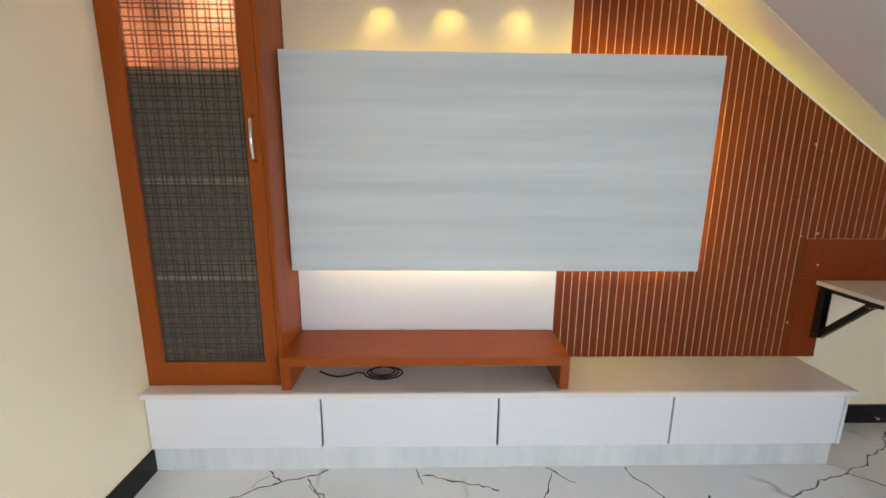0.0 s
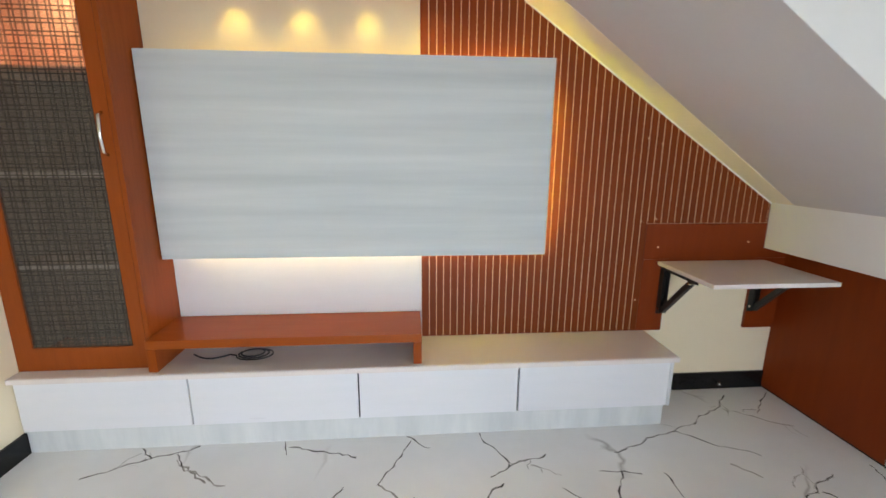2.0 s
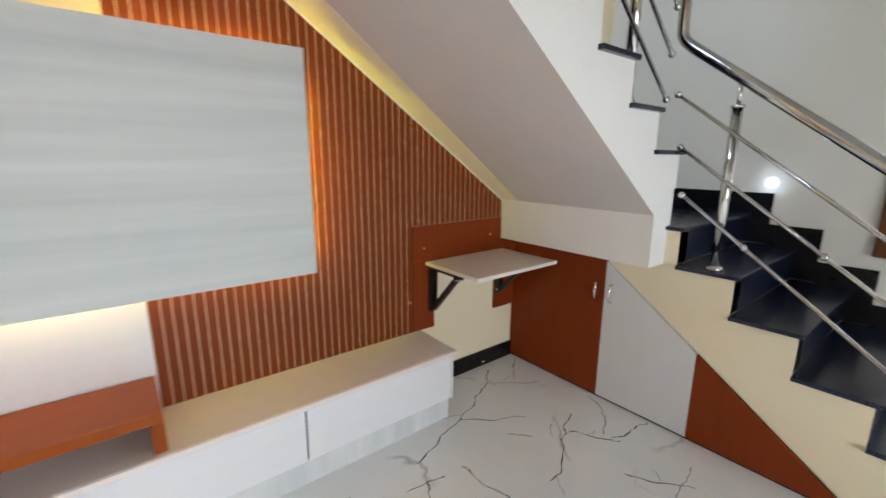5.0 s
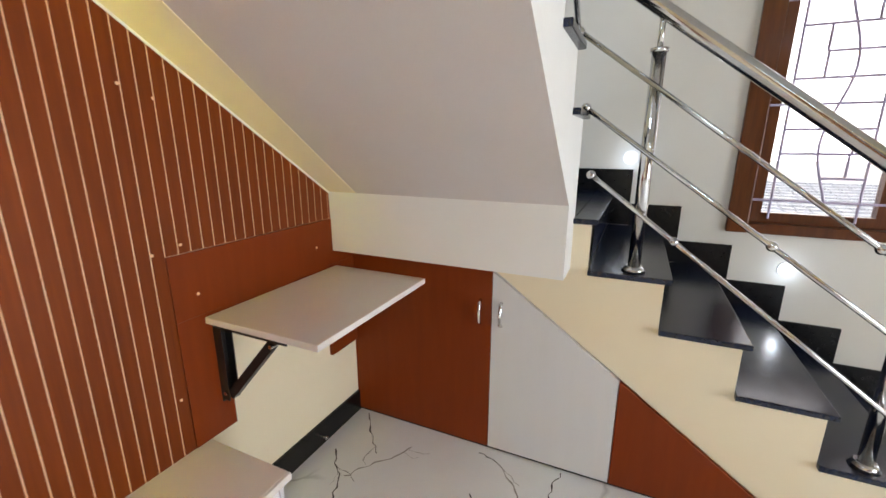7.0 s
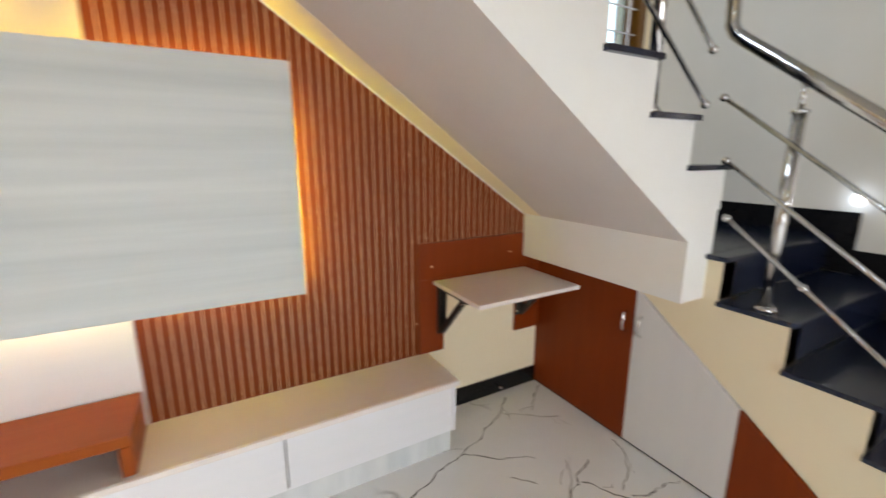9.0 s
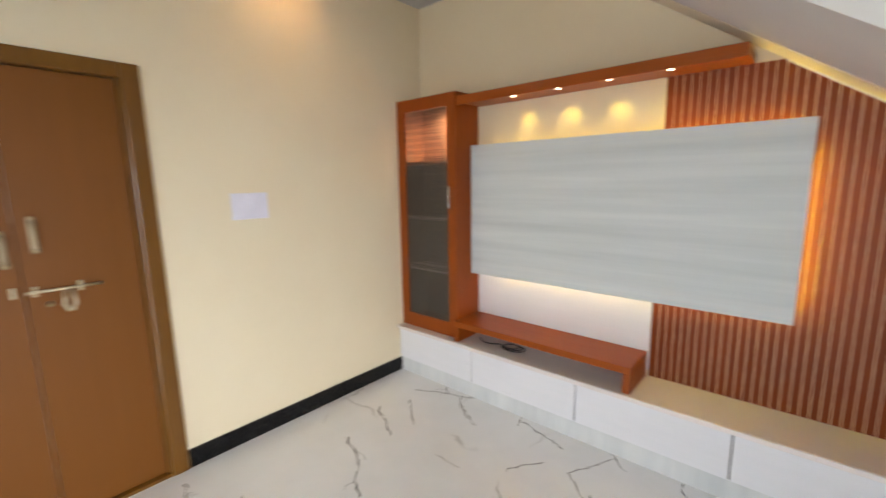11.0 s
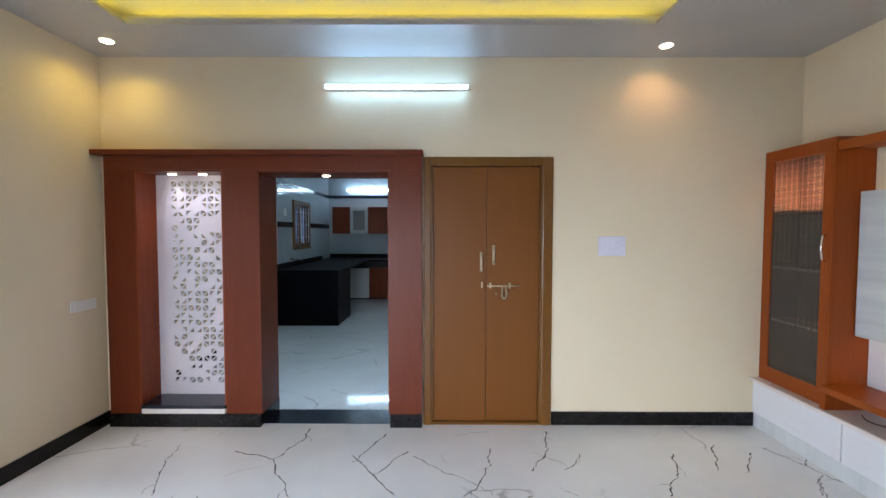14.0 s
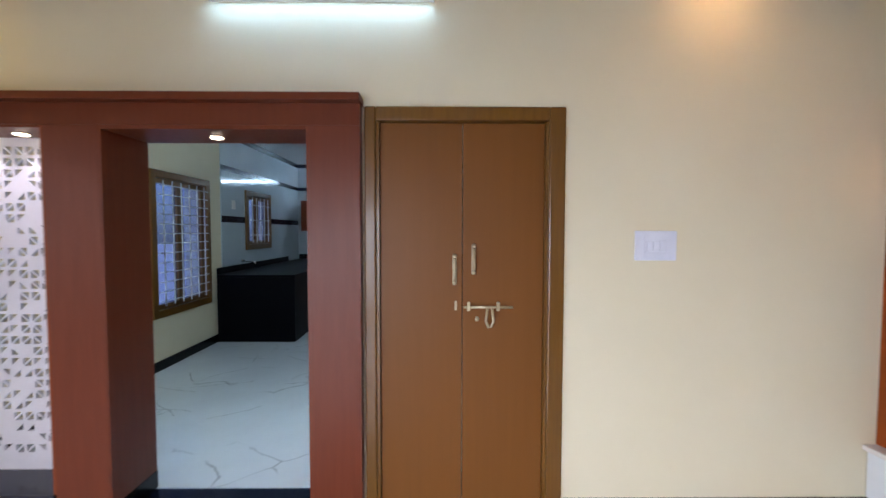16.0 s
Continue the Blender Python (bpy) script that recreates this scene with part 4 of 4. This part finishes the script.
for y0, y1, z0, z1 in ((-0.655, -0.640, 0.02, 2.03), (0.192, 0.207, 0.02, 2.03)):
    part("frame_bead", boxes((-0.90, WX + 0.004, y0, y1, z0, z1)), M_FRAME, door_1)
leaf_a = part("door_leaf", soft_box(-0.885, -0.85, -0.639, -0.2235, 0.02, 2.028, 0.003), M_LEAF, door_1, "brown veneered leaf")
leaf_b = part("door_leaf", soft_box(-0.885, -0.85, -0.2205, 0.191, 0.02, 2.028, 0.003), M_LEAF, door_1, "brown veneered leaf")
part("threshold_strip", boxes((-0.93, WX + 0.01, -0.655, 0.207, 0.0, 0.018)), M_FRAME, door_1)
for leaf, y, z0, z1 in ((leaf_a, -0.262, 1.235, 1.348), (leaf_b, -0.165, 1.288, 1.40)):
    h = part("door_handle", tube_path([(-0.85, y, z0), (-0.822, y, z0 + 0.014), (-0.818, y, (z0 + z1) / 2), (-0.822, y, z1 - 0.014), (-0.85, y, z1)], 0.009, 10), M_BRASS, leaf, "brushed brass handle", smooth=True)
    for zz in (z0 - 0.012, z1 + 0.012):
        part("finial", ball((-0.842, y, zz), 0.012), M_BRASS, leaf, smooth=True)
    part("handle_plate", boxes((-0.8495, -0.846, y - 0.011, y + 0.011, z0 - 0.015, z1 + 0.015)), M_BRASS, leaf)
latch = part("sliding_bolt", rod((-0.836, -0.215, 1.10), (-0.836, 0.035, 1.10), 0.0065, n=10), M_BRASS, leaf_b, "brass sliding bolt", smooth=True)
for y in (-0.19, -0.04):
    part("bolt_guide", boxes((-0.8495, -0.828, y - 0.007, y + 0.007, 1.082, 1.125)), M_BRASS, leaf_b)
part("hasp", tube_path([(-0.832, -0.095, 1.095), (-0.828, -0.103, 1.03), (-0.828, -0.09, 1.0), (-0.828, -0.077, 1.0), (-0.828, -0.064, 1.03), (-0.832, -0.072, 1.095)], 0.007, 8), M_BRASS, leaf_b, "brass hasp", smooth=True)
part("staple", rod((-0.85, -0.148, 1.045), (-0.83, -0.148, 1.045), 0.007, n=10), M_BRASS, leaf_b, smooth=True)
part("staple_eye", ball((-0.83, -0.148, 1.04), 0.011), M_BRASS, leaf_b, smooth=True)
part("staple", boxes((-0.8495, -0.836, -0.262, -0.25, 1.085, 1.13)), M_BRASS, leaf_a)

switch = thing("switch_plate", (WX, 0.72, 1.42), "white plastic switch plate on the cream wall", "switch")
part("plate", soft_box(WX, WX + 0.012, 0.645, 0.855, 1.34, 1.49, 0.004), M_SWITCH, switch)
part("surround", boxes((WX + 0.0125, WX + 0.016, 0.69, 0.81, 1.365, 1.375), (WX + 0.0125, WX + 0.016, 0.69, 0.81, 1.45, 1.46),
                       (WX + 0.0125, WX + 0.016, 0.69, 0.7, 1.3755, 1.4495), (WX + 0.0125, WX + 0.016, 0.80, 0.81, 1.3755, 1.4495)), M_SWITCH, switch)
for y in (0.702, 0.735, 0.768):
    part("rocker", soft_box(WX + 0.0125, WX + 0.019, y, y + 0.03, 1.385, 1.44, 0.002), M_SWITCH, switch)
switch2 = thing("socket_plate", (-0.62, SY, 0.98), "white plastic socket plate on the cream wall", "socket")
part("plate", soft_box(-0.73, -0.51, SY, SY + 0.012, 0.94, 1.02, 0.004), M_PLASTIC, switch2)
part("rocker", boxes((-0.70, -0.54, SY + 0.0125, SY + 0.016, 0.955, 1.005)), M_PLASTIC, switch2)

tube = thing("tube_light", (WX, -0.92, 2.62), "glowing white tube light on the cream wall", "tube light")
part("batten", soft_box(WX, WX + 0.034, -1.463, -0.366, 2.605, 2.64, 0.003), M_PLASTIC, tube)
part("tube", rod((WX + 0.05, -1.45, 2.62), (WX + 0.05, -0.379, 2.62), 0.0145, n=16), L_TUBE, tube, "glowing white tube")
for a, b in ((-1.466, -1.451), (-0.378, -0.363)):
    part("cap", boxes((WX + 0.0345, WX + 0.068, a, b, 2.602, 2.638)), M_PLASTIC, tube)

for x, y, watts, col in ((-0.62, 1.03, 9.0, (1.0, 0.60, 0.24)), (-0.55, -2.92, 14.0, (1.0, 0.78, 0.13))):
    s = thing("ceiling_downlight", (x, y, CZ), "small round warm downlight in the ceiling", "downlight", "ceiling downlights")
    part("rim", rod((x, y, CZ - 0.006), (x, y, CZ), 0.05, n=28), M_PLASTIC, s)
    part("lens", rod((x, y, CZ - 0.011), (x, y, CZ - 0.0065), 0.04, n=28), L_SPOT, s)
    lamp("ceiling_downlight_beam", "SPOT", (x, y, CZ - 0.02), (x, y + 0.001, 0), watts, col, 0.035, cone=150, blend=0.9)

# ---- kitchen ----
counter = thing("kitchen_counter", (-5.5, -2.8, 0), "black granite kitchen counter", "kitchen counter")
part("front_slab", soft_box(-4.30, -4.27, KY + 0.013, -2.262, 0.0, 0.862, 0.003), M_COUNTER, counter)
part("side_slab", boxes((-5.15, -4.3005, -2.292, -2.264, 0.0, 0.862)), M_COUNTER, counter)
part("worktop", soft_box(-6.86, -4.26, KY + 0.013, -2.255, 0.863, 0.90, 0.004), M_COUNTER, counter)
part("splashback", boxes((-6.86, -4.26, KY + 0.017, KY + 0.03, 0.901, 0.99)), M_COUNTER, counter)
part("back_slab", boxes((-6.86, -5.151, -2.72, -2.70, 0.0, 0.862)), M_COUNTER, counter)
counter2 = thing("kitchen_counter", (-7.2, -1.5, 0), "black granite worktop along the kitchen back wall", "kitchen counter")
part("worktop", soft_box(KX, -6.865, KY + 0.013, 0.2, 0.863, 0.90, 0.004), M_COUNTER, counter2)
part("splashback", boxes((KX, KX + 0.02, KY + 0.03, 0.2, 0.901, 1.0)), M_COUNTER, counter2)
# Dark panel that puts the shade under the worktop into its colour.
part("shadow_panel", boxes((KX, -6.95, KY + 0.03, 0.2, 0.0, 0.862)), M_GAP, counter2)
for i in range(5):
    y0 = -2.70 + i * 0.46
    u = thing("base_cabinet", (-6.9, y0 + 0.23, 0.1), "kitchen base cabinet door, " + ("grey-white laminate" if i % 2 == 0 else "red-brown laminate"), "cabinet", "kitchen base cabinets")
    part("door", soft_box(-6.949, -6.925, y0 + 0.004, y0 + 0.456, 0.03, 0.70 if i % 2 == 0 else 0.72, 0.003), M_GREYDOOR if i % 2 == 0 else M_DOORRED, u)
for i in range(4):
    y0 = -3.13 + i * 0.41
    white = i == 1
    u = thing("wall_cabinet", (KX, y0 + 0.2, 1.48), "kitchen wall cabinet with a " + ("white framed glass door" if white else "red-brown door"), "cabinet", "kitchen wall cabinets")
    part("body", boxes((KX + 0.005, -7.2, y0 + 0.003, y0 + 0.407, 1.48, 2.09)), M_DOORRED, u)
    if white:
        d = part("door", boxes((-7.199, -7.18, y0 + 0.004, y0 + 0.07, 1.48, 2.09), (-7.199, -7.18, y0 + 0.34, y0 + 0.406, 1.48, 2.09),
                               (-7.199, -7.18, y0 + 0.07, y0 + 0.34, 1.48, 1.56), (-7.199, -7.18, y0 + 0.07, y0 + 0.34, 2.01, 2.09)), M_GREYDOOR, u)
        part("pane", boxes((-7.199, -7.19, y0 + 0.071, y0 + 0.339, 1.561, 2.009)), M_INSIDE, d)
    else:
        part("door", soft_box(-7.199, -7.18, y0 + 0.004, y0 + 0.406, 1.48, 2.09, 0.003), M_DOORRED, u)
k = thing("tube_light", (KX + 0.04, -2.2, 2.50), "glowing white tube light on the kitchen back wall", "tube light")
part("tube", rod((KX + 0.04, -2.83, 2.50), (KX + 0.04, -1.62, 2.50), 0.02, n=14), L_KTUBE, k, "glowing white tube")
part("batten", boxes((KX, KX + 0.018, -2.83, -1.62, 2.485, 2.515)), M_PLASTIC, k)
# Unseen tube, added behind the wall to brighten the dining floor.
k2 = thing("tube_light", (-1.12, -1.5, 2.55), "unseen tube light added on the dining side wall to brighten the floor", "tube light")
part("tube", rod((-1.12, -2.1, 2.55), (-1.12, -0.9, 2.55), 0.0145, n=14), L_DTUBE, k2, "glowing white tube")
part("batten", boxes((-1.102, -1.08, -2.1, -0.9, 2.535, 2.565)), M_PLASTIC, k2)
tap = thing("kitchen_tap", (-5.0, -3.2, 0.9), "chrome kitchen tap on the wall over the counter", "tap")
part("spout", tube_path([(-5.0, KY + 0.012, 1.02), (-5.0, -3.2, 1.03), (-5.0, -3.12, 1.02), (-5.0, -3.09, 0.99)], 0.011, 8), M_CHROME, tap, smooth=True)
part("handle", rod((-5.05, KY + 0.012, 1.04), (-4.95, KY + 0.012, 1.04), 0.015, n=10), M_CHROME, tap, smooth=True)
ksw = thing("switch_plate", (-4.75, KY, 1.85), "white plastic switch plate on the kitchen tiles", "switch")
part("plate", soft_box(-4.80, -4.70, KY + 0.012, KY + 0.022, 1.79, 1.92, 0.003), M_PLASTIC, ksw)


# ---- veins in the floor ----
def vein(bm, a, b, width, seed, depth=0):
    """A jagged ribbon from a to b that swells and thins, with a hair branch or two."""
    rnd = random.Random(seed)
    a, b = Vector((*a, 0.0006)), Vector((*b, 0.0006))
    n = max(4, int((b - a).length / 0.022))
    across = Vector((-(b - a).y, (b - a).x, 0)).normalized()
    last, off = None, 0.0
    for i in range(n + 1):
        off = 0.8 * off + rnd.uniform(-0.011, 0.011) if 0 < i < n else 0.0
        p = a.lerp(b, i / n) + across * off
        w = width * (0.3 + 0.9 * rnd.random() ** 1.5) * (1 - 0.35 * depth * i / n)
        pair = bm.verts.new(p + across * w / 2), bm.verts.new(p - across * w / 2)
        if last:
            bm.faces.new((last[0], pair[0], pair[1], last[1]))
        last = pair
        if depth < 1 and 0 < i < n and rnd.random() < 0.05:
            side_way = (b - a).normalized() * rnd.uniform(0.03, 0.10) + across * rnd.choice((-1, 1)) * rnd.uniform(0.03, 0.08)
            vein(bm, p.xy, (p + side_way).xy, width * 0.45, seed * 7 + i, depth + 1)


cabinet_veins = [(-0.48, 1.70, -0.25, 1.81), (-0.33, 1.88, -0.25, 1.81), (-0.25, 1.81, -0.07, 1.88), (-0.15, 1.83, -0.08, 1.74), (-0.08, 1.74, 0.15, 1.62),
                 (0.32, 1.88, 0.35, 1.79), (0.35, 1.84, 0.67, 1.75), (0.92, 1.85, 0.78, 1.58), (0.90, 1.88, 1.01, 1.79), (0.78, 1.58, 1.00, 1.39),
                 (0.64, 1.58, 0.53, 1.38), (1.26, 1.88, 1.35, 1.64), (1.54, 1.71, 1.35, 1.64), (1.35, 1.64, 1.26, 1.59), (1.45, 1.65, 1.49, 1.60),
                 (0.93, 1.50, 1.12, 1.37), (1.31, 1.55, 1.04, 1.36), (1.55, 1.51, 1.79, 1.35)]
stair_veins = [(2.73, 2.12, 2.58, 1.99), (2.58, 1.99, 2.21, 1.82), (2.21, 1.82, 1.86, 1.70), (2.23, 1.83, 2.53, 1.63), (2.62, 1.99, 2.88, 1.82),
               (3.00, 2.13, 2.78, 1.94), (1.84, 1.59, 1.65, 1.26), (1.74, 1.59, 1.92, 1.56), (2.02, 1.56, 2.05, 1.27), (2.35, 1.59, 2.43, 1.50),
               (2.75, 1.50, 2.59, 1.41), (2.59, 1.41, 2.26, 1.26), (2.61, 1.41, 2.75, 1.21), (2.97, 1.54, 2.95, 1.46), (2.95, 1.46, 2.73, 1.29), (2.74, 1.25, 3.0, 1.20)]
west_veins = [(-0.75, -1.59, -0.57, -1.58), (-0.57, -1.58, -0.31, -1.70), (-0.31, -1.70, -0.41, -2.00), (-0.31, -1.70, 0.09, -1.44), (-0.49, -2.43, -0.27, -2.39),
              (-0.27, -2.39, 0.08, -2.24), (-0.66, -0.99, -0.28, -1.16), (-0.36, -1.18, 0.07, -0.84), (-0.42, -0.80, -0.12, -1.00), (-0.35, -0.76, 0.06, -0.27),
              (-0.46, -0.23, -0.25, -0.24), (-0.25, -0.24, 0.08, -0.44), (-0.71, 0.22, -0.46, 0.18), (-0.46, 0.18, -0.18, 0.01), (-0.39, 0.38, -0.19, 0.22),
              (-0.51, 1.38, -0.19, 1.20), (-0.39, 1.02, -0.10, 0.88), (-0.10, 0.88, 0.07, 0.76), (-0.41, 1.57, -0.17, 1.37), (-0.13, 1.79, 0.06, 1.64)]
dark_bm, soft_bm = bmesh.new(), bmesh.new()
for rows, width in ((cabinet_veins, 0.008), (stair_veins, 0.0075), (west_veins, 0.0095)):
    for i, (xa, ya, xb, yb) in enumerate(rows):
        vein(soft_bm if i % 5 == 4 else dark_bm, (xa, ya), (xb, yb), width, 11 + i)
vr = random.Random(5)
for i in range(48):
    x, y, turn, length = vr.uniform(0.2, 2.9), vr.uniform(-3.1, 1.1), vr.uniform(0, 6.28), vr.uniform(0.15, 0.5)
    vein(soft_bm if i % 3 else dark_bm, (x, y), (x + length * math.cos(turn), y + length * math.sin(turn)), 0.007, 100 + i)
for i in range(26):
    x, y, turn, length = vr.uniform(-0.7, 2.8), vr.uniform(-3.0, 1.7), vr.uniform(0, 6.28), vr.uniform(0.1, 0.3)
    vein(soft_bm, (x, y), (x + length * math.cos(turn), y + length * math.sin(turn)), 0.005, 200 + i)
for i in range(34):
    x, y, turn, length = vr.uniform(-6.0, -1.3), vr.uniform(-3.1, -0.2), vr.uniform(0, 6.28), vr.uniform(0.2, 0.6)
    vein(soft_bm, (x, y), (x + length * math.cos(turn), y + length * math.sin(turn)), 0.008, 300 + i)
tagged(part("dark_veins", dark_bm, M_VEIN, floor, "dark crack-like veins in the marble"), kind="stuff")
tagged(part("soft_veins", soft_bm, M_VEIN_SOFT, floor, "soft grey veins in the marble"), kind="stuff")
